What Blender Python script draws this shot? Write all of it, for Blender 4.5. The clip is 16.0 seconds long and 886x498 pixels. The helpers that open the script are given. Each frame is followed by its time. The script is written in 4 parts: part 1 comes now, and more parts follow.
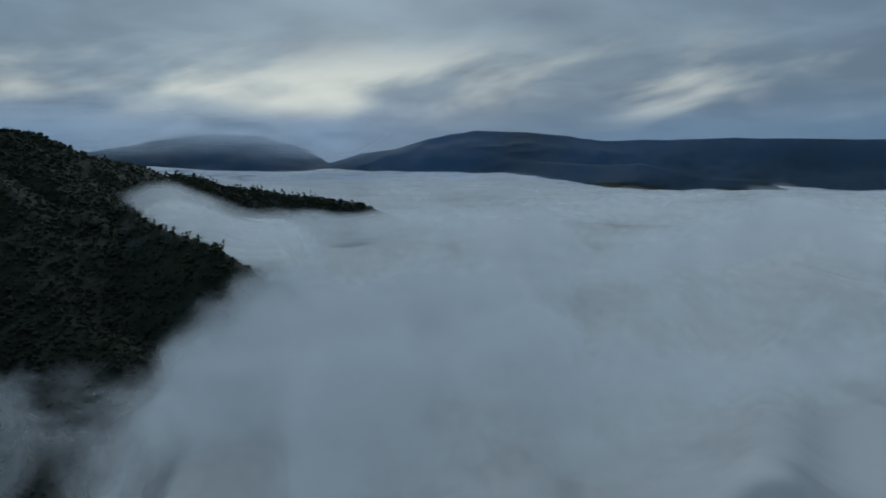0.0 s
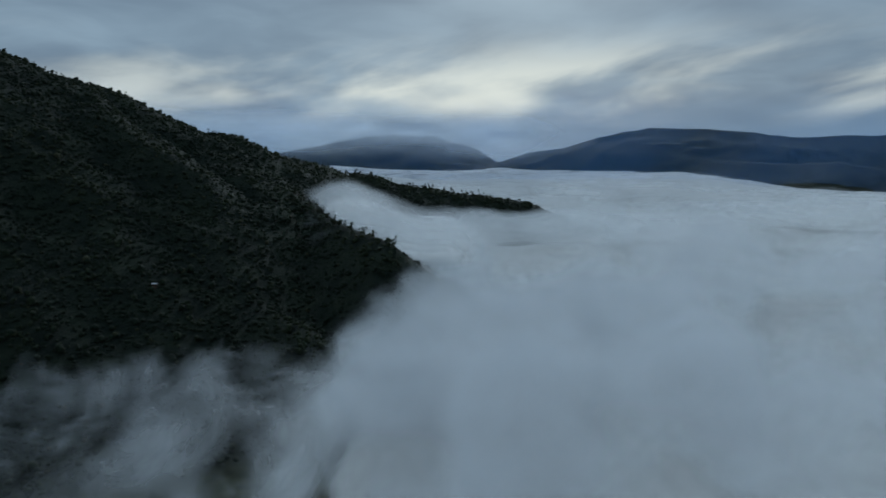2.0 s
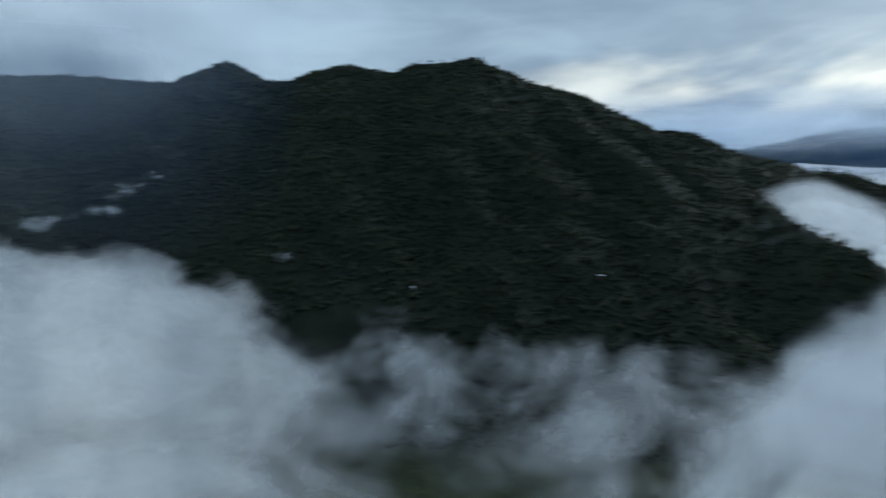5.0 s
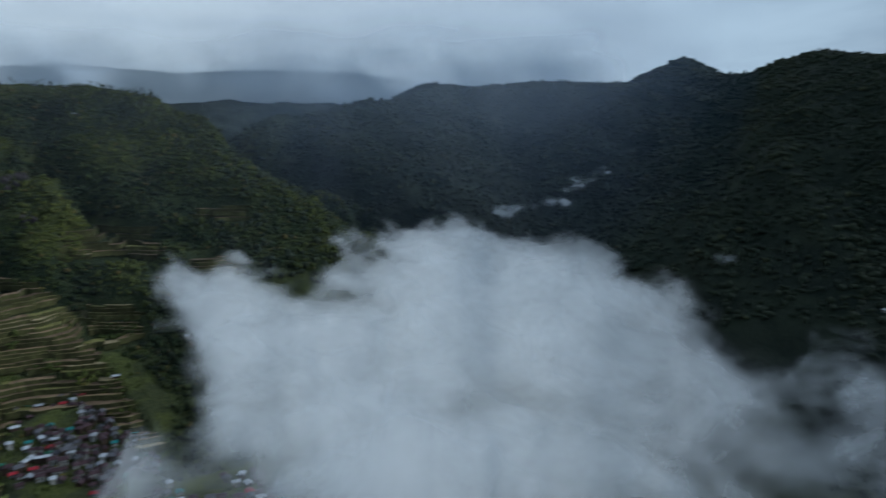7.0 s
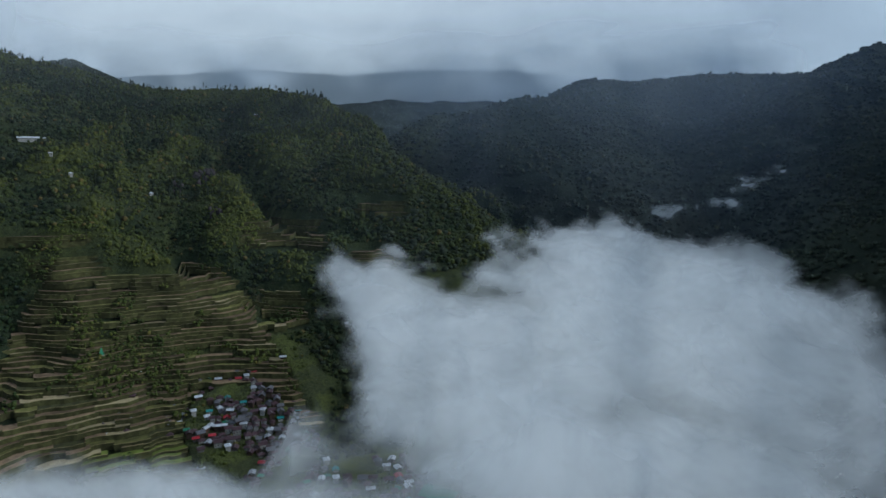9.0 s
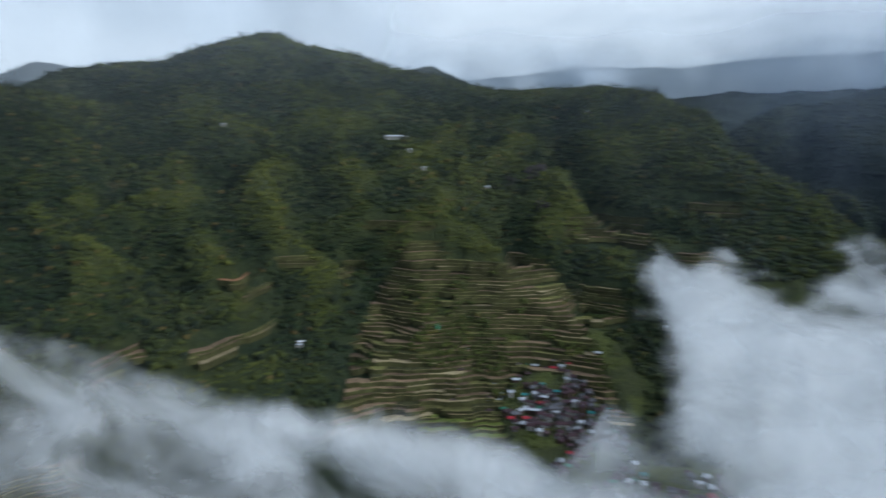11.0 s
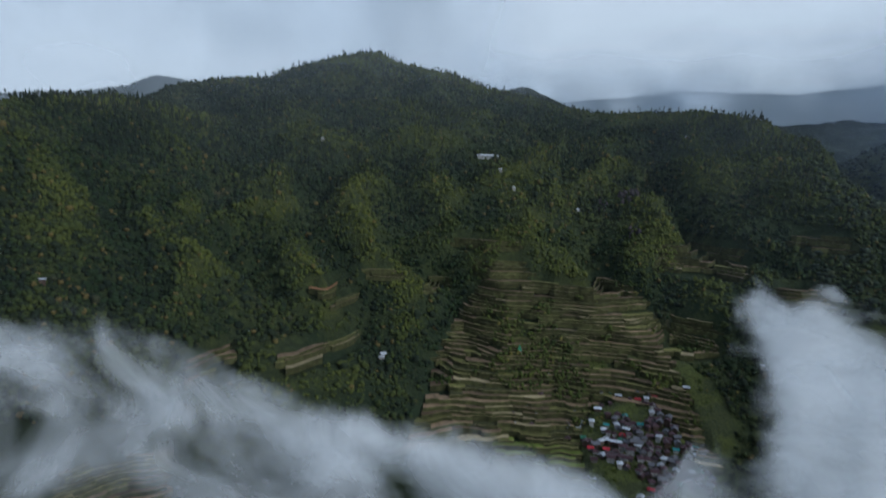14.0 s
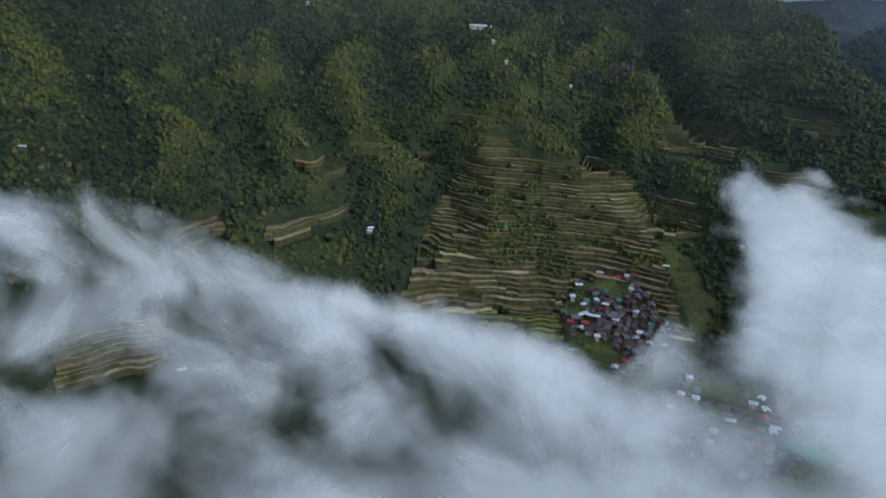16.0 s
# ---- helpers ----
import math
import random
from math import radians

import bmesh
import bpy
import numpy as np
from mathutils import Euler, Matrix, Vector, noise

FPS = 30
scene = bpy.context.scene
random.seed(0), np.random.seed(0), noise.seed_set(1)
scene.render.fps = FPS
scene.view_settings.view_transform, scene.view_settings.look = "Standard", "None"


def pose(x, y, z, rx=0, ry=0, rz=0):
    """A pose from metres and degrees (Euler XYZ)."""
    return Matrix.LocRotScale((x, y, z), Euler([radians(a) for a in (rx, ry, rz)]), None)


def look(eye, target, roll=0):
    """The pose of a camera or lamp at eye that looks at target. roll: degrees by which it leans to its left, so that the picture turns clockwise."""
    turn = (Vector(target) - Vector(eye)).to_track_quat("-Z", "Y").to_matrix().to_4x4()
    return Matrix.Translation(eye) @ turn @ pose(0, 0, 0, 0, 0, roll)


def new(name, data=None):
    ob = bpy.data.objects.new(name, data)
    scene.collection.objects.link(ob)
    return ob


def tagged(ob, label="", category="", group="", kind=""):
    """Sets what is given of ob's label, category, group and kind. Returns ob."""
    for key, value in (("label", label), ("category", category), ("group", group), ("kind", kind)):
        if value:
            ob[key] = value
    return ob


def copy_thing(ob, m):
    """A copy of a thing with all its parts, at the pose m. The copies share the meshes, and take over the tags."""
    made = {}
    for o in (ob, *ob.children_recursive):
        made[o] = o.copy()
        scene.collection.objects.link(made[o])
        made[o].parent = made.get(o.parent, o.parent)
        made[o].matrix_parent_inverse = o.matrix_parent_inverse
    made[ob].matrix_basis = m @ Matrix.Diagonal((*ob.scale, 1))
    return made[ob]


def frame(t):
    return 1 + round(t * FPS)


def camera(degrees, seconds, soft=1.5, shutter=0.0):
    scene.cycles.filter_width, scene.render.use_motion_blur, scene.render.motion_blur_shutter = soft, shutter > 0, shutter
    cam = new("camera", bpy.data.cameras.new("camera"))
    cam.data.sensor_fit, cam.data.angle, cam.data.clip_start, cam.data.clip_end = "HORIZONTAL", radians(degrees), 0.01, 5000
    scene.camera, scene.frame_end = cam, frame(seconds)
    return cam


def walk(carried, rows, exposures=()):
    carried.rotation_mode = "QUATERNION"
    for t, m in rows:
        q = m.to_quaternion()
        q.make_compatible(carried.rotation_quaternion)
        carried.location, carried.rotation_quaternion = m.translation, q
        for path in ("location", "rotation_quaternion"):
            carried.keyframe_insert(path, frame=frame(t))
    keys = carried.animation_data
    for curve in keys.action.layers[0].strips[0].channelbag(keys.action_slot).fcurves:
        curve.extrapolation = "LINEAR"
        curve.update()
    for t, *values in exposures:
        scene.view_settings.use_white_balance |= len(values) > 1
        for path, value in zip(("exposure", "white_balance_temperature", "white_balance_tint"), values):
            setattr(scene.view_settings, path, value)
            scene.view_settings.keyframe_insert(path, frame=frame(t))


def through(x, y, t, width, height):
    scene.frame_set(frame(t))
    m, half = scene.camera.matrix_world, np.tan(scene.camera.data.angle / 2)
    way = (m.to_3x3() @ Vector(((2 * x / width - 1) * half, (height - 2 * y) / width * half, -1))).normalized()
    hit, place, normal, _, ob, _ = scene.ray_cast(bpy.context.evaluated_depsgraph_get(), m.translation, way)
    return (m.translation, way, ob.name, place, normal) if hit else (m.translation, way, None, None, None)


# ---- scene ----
cam = camera(66.5, 16.0, 1.5, 0.8)
PATH = [
    # seconds, yaw, pitch, roll
    (0.0, -8.9, -7.25, -0.16), (0.5, -6.09, -7.26, -0.16), (1.0, -0.82, -7.29, -0.13), (1.5, 2.65, -7.35, -0.04),
    (2.0, 5.18, -7.35, -0.04), (2.5, 7.22, -7.33, -0.04), (3.0, 9.35, -7.36, -0.07), (3.5, 11.78, -7.37, -0.11),
    (4.0, 18.3, -7.44, -0.13), (4.5, 28.99, -7.45, 0.08), (5.0, 41.9, -7.42, 0.33), (5.2, 46.34, -7.54, 0.15),
    (5.7, 56.64, -7.56, 0.13), (6.2, 66.15, -7.57, 0.11), (6.7, 74.3, -7.59, 0.09), (7.3, 81.44, -7.61, 0.07),
    (7.5, 83.22, -7.66, 0.23), (8.0, 87.87, -7.69, 0.13), (8.2, 89.18, -7.7, 0.12), (8.5, 90.48, -7.74, 0.07),
    (9.0, 91.18, -7.78, -0.02), (9.5, 91.38, -7.83, -0.12), (9.8, 92.08, -7.85, -0.17), (10.0, 93.78, -7.87, -0.21),
    (10.15, 96.38, -7.88, -0.24), (10.3, 100.18, -7.87, -0.23), (10.5, 105.91, -7.93, -0.19), (11.0, 118.28, -8.13, -0.17),
    (11.5, 125.07, -8.3, -0.38), (12.0, 127.22, -8.43, -0.64), (12.5, 126.97, -7.73, -0.92), (13.0, 126.57, -5.33, -1.33),
    (13.5, 126.25, -4.2, -1.76), (14.0, 125.92, -6.69, -2.28), (14.5, 125.62, -9.41, -2.69), (15.0, 125.42, -12.34, -3.08),
    (15.5, 125.28, -15.04, -3.4), (16.0, 125.15, -17.13, -3.63),
]
EYE = (0.0, 0.0, 300.0)
STOPS = [(0.0, -0.27, 5950, 0), (2.0, -0.1, 5950, 0), (3.5, 0.0, 5950, 0), (4.5, 0.18, 6000, 0), (5.2, 0.56, 6050, 2), (7.3, 0.40, 6000, 3), (8.2, 0.40, 6000, 3), (10.3, 0.6, 6200, 6), (11.5, 0.93, 6100, 7),
         (12.0, 0.93, 6000, 7), (12.5, 0.80, 6000, 7), (13.5, 0.46, 6000, 7), (14.5, 0.52, 6000, 7), (15.3, 0.93, 6000, 7), (16.0, 0.93, 6000, 7)]
walk(cam, [(t, pose(*EYE, 90 + p, r, y)) for t, y, p, r in PATH], STOPS)

# ---- sky and sun: an overcast morning, the light comes over the eastern sea of cloud ----
SUN_AZ, SUN_EL = -3.0, 24.0


def nd(tree, kind, **values):
    """A shader node; values name its sockets (by name or s0, s1 ...) or its settings."""
    n = tree.nodes.new(kind)
    for key, v in values.items():
        if key[0] == "s" and key[1:].isdigit():
            sock = n.inputs[int(key[1:])]
        elif key in n.inputs:
            sock = n.inputs[key]
        else:
            setattr(n, key, v)
            continue
        if isinstance(v, bpy.types.NodeSocket):
            tree.links.new(v, sock)
        else:
            sock.default_value = v
    return n


def maths(tree, op, a, b=0.0, c=0.0, clamp=False):
    return nd(tree, "ShaderNodeMath", operation=op, use_clamp=clamp, s0=a, s1=b, s2=c).outputs[0]


def smooth(tree, v, lo, hi, out0=0.0, out1=1.0):
    n = nd(tree, "ShaderNodeMapRange", interpolation_type="SMOOTHSTEP")
    for key, x in (("Value", v), ("From Min", lo), ("From Max", hi), ("To Min", out0), ("To Max", out1)):
        if isinstance(x, bpy.types.NodeSocket):
            tree.links.new(x, n.inputs[key])
        else:
            n.inputs[key].default_value = x
    return n.outputs[0]


def blend(tree, fac, a, b, how="MIX"):
    n = nd(tree, "ShaderNodeMix", data_type="RGBA", blend_type=how)
    for i, x in ((0, fac), (6, a), (7, b)):
        if isinstance(x, bpy.types.NodeSocket):
            tree.links.new(x, n.inputs[i])
        else:
            n.inputs[i].default_value = x if i == 0 else (*x, 1.0)[:4]
    return n.outputs[2]


def grain(tree, vector, scale, detail=4.0, rough=0.55, distort=0.0):
    return nd(tree, "ShaderNodeTexNoise", Vector=vector, Scale=scale, Detail=detail, Roughness=rough, Distortion=distort).outputs[0]


world = bpy.data.worlds.new("overcast_sky")
scene.world = world
world.use_nodes = True
wt = world.node_tree
wt.nodes.clear()
ray = nd(wt, "ShaderNodeTexCoord").outputs["Generated"]
axes = nd(wt, "ShaderNodeSeparateXYZ", s0=ray).outputs
up = maths(wt, "MAXIMUM", axes[2], 0.0)
flat = maths(wt, "DIVIDE", 1.0, maths(wt, "ADD", up, 0.13))
layer = nd(wt, "ShaderNodeCombineXYZ", s0=maths(wt, "MULTIPLY", axes[0], flat), s1=maths(wt, "MULTIPLY", axes[1], flat), s2=0.0).outputs[0]
big = grain(wt, layer, 0.42, 3.0, 0.45, 0.6)
fine = grain(wt, layer, 1.7, 4.0, 0.5, 0.4)
toward = (-math.sin(radians(SUN_AZ)), math.cos(radians(SUN_AZ)), 0.0)
east = nd(wt, "ShaderNodeVectorMath", operation="DOT_PRODUCT", s0=ray, s1=toward).outputs["Value"]
cover = maths(wt, "ADD", maths(wt, "MULTIPLY", big, 0.72), maths(wt, "MULTIPLY", fine, 0.28))
cloud = blend(wt, smooth(wt, cover, 0.36, 0.66), (0.165, 0.215, 0.290), (0.335, 0.415, 0.510))
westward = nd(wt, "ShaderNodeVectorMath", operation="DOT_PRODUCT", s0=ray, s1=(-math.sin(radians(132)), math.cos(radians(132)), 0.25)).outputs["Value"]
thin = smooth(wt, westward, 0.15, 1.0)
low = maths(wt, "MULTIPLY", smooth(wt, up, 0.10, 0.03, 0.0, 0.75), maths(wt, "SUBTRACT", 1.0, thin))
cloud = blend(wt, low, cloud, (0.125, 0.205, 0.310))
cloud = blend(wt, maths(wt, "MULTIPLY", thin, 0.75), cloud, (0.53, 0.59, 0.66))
# breaks in the cover over the eastern horizon: slanting streaks, brightest towards the sun
streak = nd(wt, "ShaderNodeVectorMath", operation="ADD", s0=nd(wt, "ShaderNodeVectorMath", operation="MULTIPLY", s0=ray, s1=(3.4, 3.4, 11.0)).outputs[0], s1=nd(wt, "ShaderNodeCombineXYZ", s0=3.1, s1=0.4, s2=maths(wt, "MULTIPLY", axes[0], -2.0)).outputs[0]).outputs[0]
torn = grain(wt, streak, 1.0, 5.0, 0.5, 0.25)
band = maths(wt, "MULTIPLY", smooth(wt, up, 0.040, 0.085), smooth(wt, up, 0.20, 0.095))
glow = maths(wt, "MULTIPLY", smooth(wt, torn, 0.42, 0.68), band)
glow = maths(wt, "MULTIPLY", glow, smooth(wt, east, 0.55, 1.0, 0.04, 0.95))
cloud = blend(wt, glow, cloud, (0.84, 0.81, 0.74))
sky = nd(wt, "ShaderNodeTexSky", sky_type="NISHITA", sun_disc=False, sun_elevation=radians(SUN_EL), sun_rotation=radians(-SUN_AZ), air_density=1.0, dust_density=2.0).outputs[0]
clear = blend(wt, 1.0, sky, (0.05, 0.05, 0.05), "MULTIPLY")
shade = blend(wt, 0.05, cloud, clear)
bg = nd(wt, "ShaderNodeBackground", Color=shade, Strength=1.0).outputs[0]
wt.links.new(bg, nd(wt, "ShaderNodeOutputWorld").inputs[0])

scene.cycles.transparent_max_bounces = 80

sun = new("sun", bpy.data.lights.new("sun", "SUN"))
sun.data.energy, sun.data.angle, sun.data.color = 1.6, radians(20), (0.95, 0.97, 1.0)
sun.matrix_world = look((0, 0, 0), (math.sin(radians(SUN_AZ)), -math.cos(radians(SUN_AZ)), -math.tan(radians(SUN_EL))))

# ---- materials ----
def material(name):
    m = bpy.data.materials.new(name)
    m.use_nodes = True
    t = m.node_tree
    t.nodes.clear()
    return m, t, nd(t, "ShaderNodeOutputMaterial").inputs[0]


def place(t):
    return nd(t, "ShaderNodeNewGeometry").outputs["Position"]


def surface(t, out, colour, rough=0.9, metal=0.0, height=None, depth=0.3, spec=0.2):
    n = nd(t, "ShaderNodeBsdfPrincipled", Roughness=rough, Metallic=metal)
    n.inputs["Specular IOR Level"].default_value = spec
    if isinstance(colour, bpy.types.NodeSocket):
        t.links.new(colour, n.inputs["Base Color"])
    else:
        n.inputs["Base Color"].default_value = (*colour, 1.0)
    if height is not None:
        t.links.new(nd(t, "ShaderNodeBump", Strength=1.0, Distance=depth, Height=height).outputs[0], n.inputs["Normal"])
    t.links.new(n.outputs[0], out)


def leafy(name, dark, light, dry, amount=0.04):
    """Foliage: the attribute 'rib' lightens ribs and darkens gullies, relief shading put into the colour; patches of
    hue, mottled, with a difference from tree to tree.
    """
    m, t, out = material(name)
    p = place(t)
    lone = nd(t, "ShaderNodeNewGeometry").outputs["Random Per Island"]
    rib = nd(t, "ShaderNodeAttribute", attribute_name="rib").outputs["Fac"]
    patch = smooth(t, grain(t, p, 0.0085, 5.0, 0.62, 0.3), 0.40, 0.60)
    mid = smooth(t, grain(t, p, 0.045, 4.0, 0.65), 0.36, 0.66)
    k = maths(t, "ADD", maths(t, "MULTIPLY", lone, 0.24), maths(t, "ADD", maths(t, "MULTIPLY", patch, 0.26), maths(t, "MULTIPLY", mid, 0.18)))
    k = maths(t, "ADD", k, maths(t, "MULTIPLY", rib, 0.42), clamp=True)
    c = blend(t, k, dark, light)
    c = blend(t, maths(t, "MULTIPLY", maths(t, "GREATER_THAN", lone, 1.0 - amount), 0.7), c, dry)
    c = blend(t, smooth(t, grain(t, p, 0.7, 4.0, 0.7), 0.4, 0.65, 0.0, 0.4), c, dark)
    surface(t, out, c, 0.9, 0.0, grain(t, p, 1.2, 4.0, 0.7), 0.6)
    return m


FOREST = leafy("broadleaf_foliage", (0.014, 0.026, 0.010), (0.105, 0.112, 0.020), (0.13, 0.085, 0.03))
# pine needles; also the dark woods, whose shade is put into the colour
PINE_AND_SHADE = leafy("pine_and_shade_foliage", (0.009, 0.016, 0.009), (0.034, 0.043, 0.018), (0.05, 0.050, 0.025), 0.02)
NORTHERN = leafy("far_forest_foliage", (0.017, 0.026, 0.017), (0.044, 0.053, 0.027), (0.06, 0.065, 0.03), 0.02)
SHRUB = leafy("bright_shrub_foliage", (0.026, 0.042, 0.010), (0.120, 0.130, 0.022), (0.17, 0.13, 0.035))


def ground_material():
    m, t, out = material("hillside_scrub_and_soil")
    p = place(t)
    patch = smooth(t, grain(t, p, 0.007, 5.0, 0.6, 0.4), 0.42, 0.62)
    c = blend(t, patch, (0.024, 0.038, 0.016), (0.075, 0.084, 0.024))
    c = blend(t, smooth(t, grain(t, p, 0.03, 5.0, 0.65), 0.38, 0.62, 0.0, 0.75), c, (0.036, 0.048, 0.018))
    soil = smooth(t, grain(t, p, 0.012, 6.0, 0.65), 0.60, 0.70)
    c = blend(t, maths(t, "MULTIPLY", soil, 0.6), c, (0.105, 0.075, 0.042))
    c = blend(t, smooth(t, grain(t, p, 0.13, 5.0, 0.75), 0.40, 0.62, 0.0, 0.7), c, (0.016, 0.026, 0.012))
    # dry scrub on the ribs, with relief shading put into the colour as well
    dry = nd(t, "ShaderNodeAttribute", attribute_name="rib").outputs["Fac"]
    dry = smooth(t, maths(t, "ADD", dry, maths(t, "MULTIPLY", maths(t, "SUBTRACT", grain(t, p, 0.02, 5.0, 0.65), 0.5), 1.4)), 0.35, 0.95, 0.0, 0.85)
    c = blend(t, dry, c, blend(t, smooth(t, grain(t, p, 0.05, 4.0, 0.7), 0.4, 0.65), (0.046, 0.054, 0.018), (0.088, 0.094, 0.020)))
    tended = nd(t, "ShaderNodeAttribute", attribute_name="tended").outputs["Fac"]
    crop = blend(t, smooth(t, grain(t, p, 0.04, 4.0, 0.6), 0.42, 0.6), (0.125, 0.140, 0.034), (0.080, 0.088, 0.034))
    c = blend(t, maths(t, "MULTIPLY", tended, 0.9), c, crop)
    c = blend(t, smooth(t, grain(t, p, 0.45, 5.0, 0.8), 0.42, 0.66, 0.0, 0.75), c, (0.014, 0.024, 0.011))
    wooded = nd(t, "ShaderNodeAttribute", attribute_name="wooded").outputs["Fac"]
    canopy = blend(t, smooth(t, grain(t, p, 0.02, 6.0, 0.7), 0.35, 0.7), (0.007, 0.013, 0.009), (0.021, 0.031, 0.018))
    c = blend(t, wooded, c, canopy)
    surface(t, out, c, 0.95, 0.0, grain(t, p, 0.2, 6.0, 0.75), 5.0)
    return m


def plain(name, colour, rough=0.8, metal=0.0, scale=0.8, spread=0.35, each=0.0):
    m, t, out = material(name)
    p = place(t)
    lo = tuple(c * (1 - spread) for c in colour)
    c = blend(t, smooth(t, grain(t, p, scale, 5.0, 0.6), 0.35, 0.68), lo, colour)
    if each:
        r = nd(t, "ShaderNodeObjectInfo").outputs["Random"]
        c = blend(t, 1.0, c, blend(t, r, (1 - each,) * 3, (1 + each,) * 3), "MULTIPLY")
    surface(t, out, c, rough, metal, grain(t, p, scale * 6, 3.0), 0.03)
    return m


def vapour(name, scale, full, soft=1.0, amp=1.9, tint=(0.88, 0.90, 0.92), through=0.25, level=2.5, rough=0.53, start=-0.15, gain=1.7, base=-0.85, relief=0.0):
    """Sheets of mist: the attribute 'thick' and the noise, drawn out along the wind, say how much of the light each sheet stops."""
    m, t, out = material(name)
    p = nd(t, "ShaderNodeVectorMath", operation="MULTIPLY", s0=place(t), s1=(1.1, 0.75, 1.15)).outputs[0]
    thick = nd(t, "ShaderNodeAttribute", attribute_name="thick").outputs["Fac"]
    a = grain(t, p, scale, 4.5 if rough < 0.55 else 8.0, rough, 0.9)
    b = grain(t, p, scale * 0.3, 2.0, 0.5, 0.3)
    lie = nd(t, "ShaderNodeVectorMath", operation="NORMALIZE", s0=nd(t, "ShaderNodeVectorMath", operation="ADD", s0=(0.0, 0.0, level), s1=nd(t, "ShaderNodeNewGeometry").outputs["Normal"]).outputs[0]).outputs[0]
    if relief:
        soft_height = grain(t, p, scale * 0.8, 3.0, 0.5, 0.8)
        lie = nd(t, "ShaderNodeBump", Strength=1.0, Distance=relief, Height=soft_height, Normal=lie).outputs[0]
    v = maths(t, "ADD", maths(t, "MULTIPLY", thick, gain), base)
    v = maths(t, "ADD", v, maths(t, "MULTIPLY", maths(t, "SUBTRACT", a, 0.5), amp))
    v = maths(t, "ADD", v, maths(t, "MULTIPLY", maths(t, "SUBTRACT", b, 0.5), amp * 0.55))
    alpha = maths(t, "MULTIPLY", smooth(t, v, start, soft), full)
    alpha = maths(t, "MULTIPLY", alpha, smooth(t, thick, 0.0, 0.3))
    body = nd(t, "ShaderNodeMixShader", s0=through, s1=nd(t, "ShaderNodeBsdfDiffuse", Color=(*tint, 1.0), Normal=lie).outputs[0], s2=nd(t, "ShaderNodeBsdfTranslucent", Color=(*tint, 1.0)).outputs[0]).outputs[0]
    mix = nd(t, "ShaderNodeMixShader", s0=alpha, s1=nd(t, "ShaderNodeBsdfTransparent").outputs[0], s2=body)
    t.links.new(mix.outputs[0], out)
    return m


def veil(name, tint, scale=0.0016):
    """Haze: the attribute 'thick' is the share of the light that it stops, slightly uneven."""
    m, t, out = material(name)
    thick = nd(t, "ShaderNodeAttribute", attribute_name="thick").outputs["Fac"]
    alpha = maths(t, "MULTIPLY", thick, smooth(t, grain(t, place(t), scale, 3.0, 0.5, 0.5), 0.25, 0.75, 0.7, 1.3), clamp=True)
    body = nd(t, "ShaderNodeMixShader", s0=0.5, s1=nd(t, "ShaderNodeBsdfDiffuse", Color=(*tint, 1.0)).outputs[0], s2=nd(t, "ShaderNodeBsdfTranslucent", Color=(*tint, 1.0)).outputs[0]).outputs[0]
    mix = nd(t, "ShaderNodeMixShader", s0=alpha, s1=nd(t, "ShaderNodeBsdfTransparent").outputs[0], s2=body)
    t.links.new(mix.outputs[0], out)
    return m


GROUND = ground_material()

# ---- the lie of the land, as a function of the plan ----
def lattice(ix, iy, seed):
    h = (ix.astype(np.int64) * 374761393 + iy.astype(np.int64) * 668265263 + seed * 974634541) & 0x7FFFFFFF
    h = ((h ^ (h >> 13)) * 1274126177) & 0x7FFFFFFF
    return ((h ^ (h >> 16)) & 0xFFFF) / 65535.0


def wave(x, y, seed=0):
    x, y = np.asarray(x, float), np.asarray(y, float)
    ix, iy = np.floor(x), np.floor(y)
    u, v = x - ix, y - iy
    u, v = u * u * (3 - 2 * u), v * v * (3 - 2 * v)
    a, b = lattice(ix, iy, seed), lattice(ix + 1, iy, seed)
    c, d = lattice(ix, iy + 1, seed), lattice(ix + 1, iy + 1, seed)
    return (a + (b - a) * u) * (1 - v) + (c + (d - c) * u) * v


def fbm(x, y, octaves=4, seed=0):
    s, amp, total = 0.0, 1.0, 0.0
    for o in range(octaves):
        s = s + amp * (wave(x, y, seed + o) - 0.5)
        total, amp, x, y = total + amp, amp * 0.5, x * 2.03 + 17.1, y * 2.03 + 5.3
    return s / total


def ease(v, lo, hi):
    q = np.clip((np.asarray(v, float) - lo) / (hi - lo), 0, 1)
    return q * q * (3 - 2 * q)


def polar(az, d):
    a = np.radians(az)
    return -np.sin(a) * d, np.cos(a) * d


def crest(rows, trees=9.0):
    """Crest points from bearing, distance and angle of height seen from the eye."""
    return [(*polar(az, d), EYE[2] + d * math.tan(radians(el)) - trees) for az, d, el in rows]


WEST = crest([(147, 1480, 6.1), (143.2, 1540, 6.7), (139.6, 1560, 7.1), (137.9, 1580, 8.0), (136.5, 1590, 8.5), (134.2, 1600, 9.2), (132.8, 1600, 9.5), (131.4, 1600, 9.4), (130.4, 1590, 8.85), (127.6, 1580, 8.4),
              (125.6, 1560, 8.1), (122.6, 1540, 7.1), (119.4, 1520, 6.6), (115.7, 1480, 5.6), (113, 1440, 5.3), (108.7, 1390, 5.5), (105, 1350, 5.55),
              (101.8, 1310, 5.1), (97.3, 1260, 4.0), (95.6, 1200, 2.4), (96.3, 1120, -0.8), (92.2, 1020, -3.2), (87.5, 930, -6.0), (84.5, 880, -8.5)], 5.0)
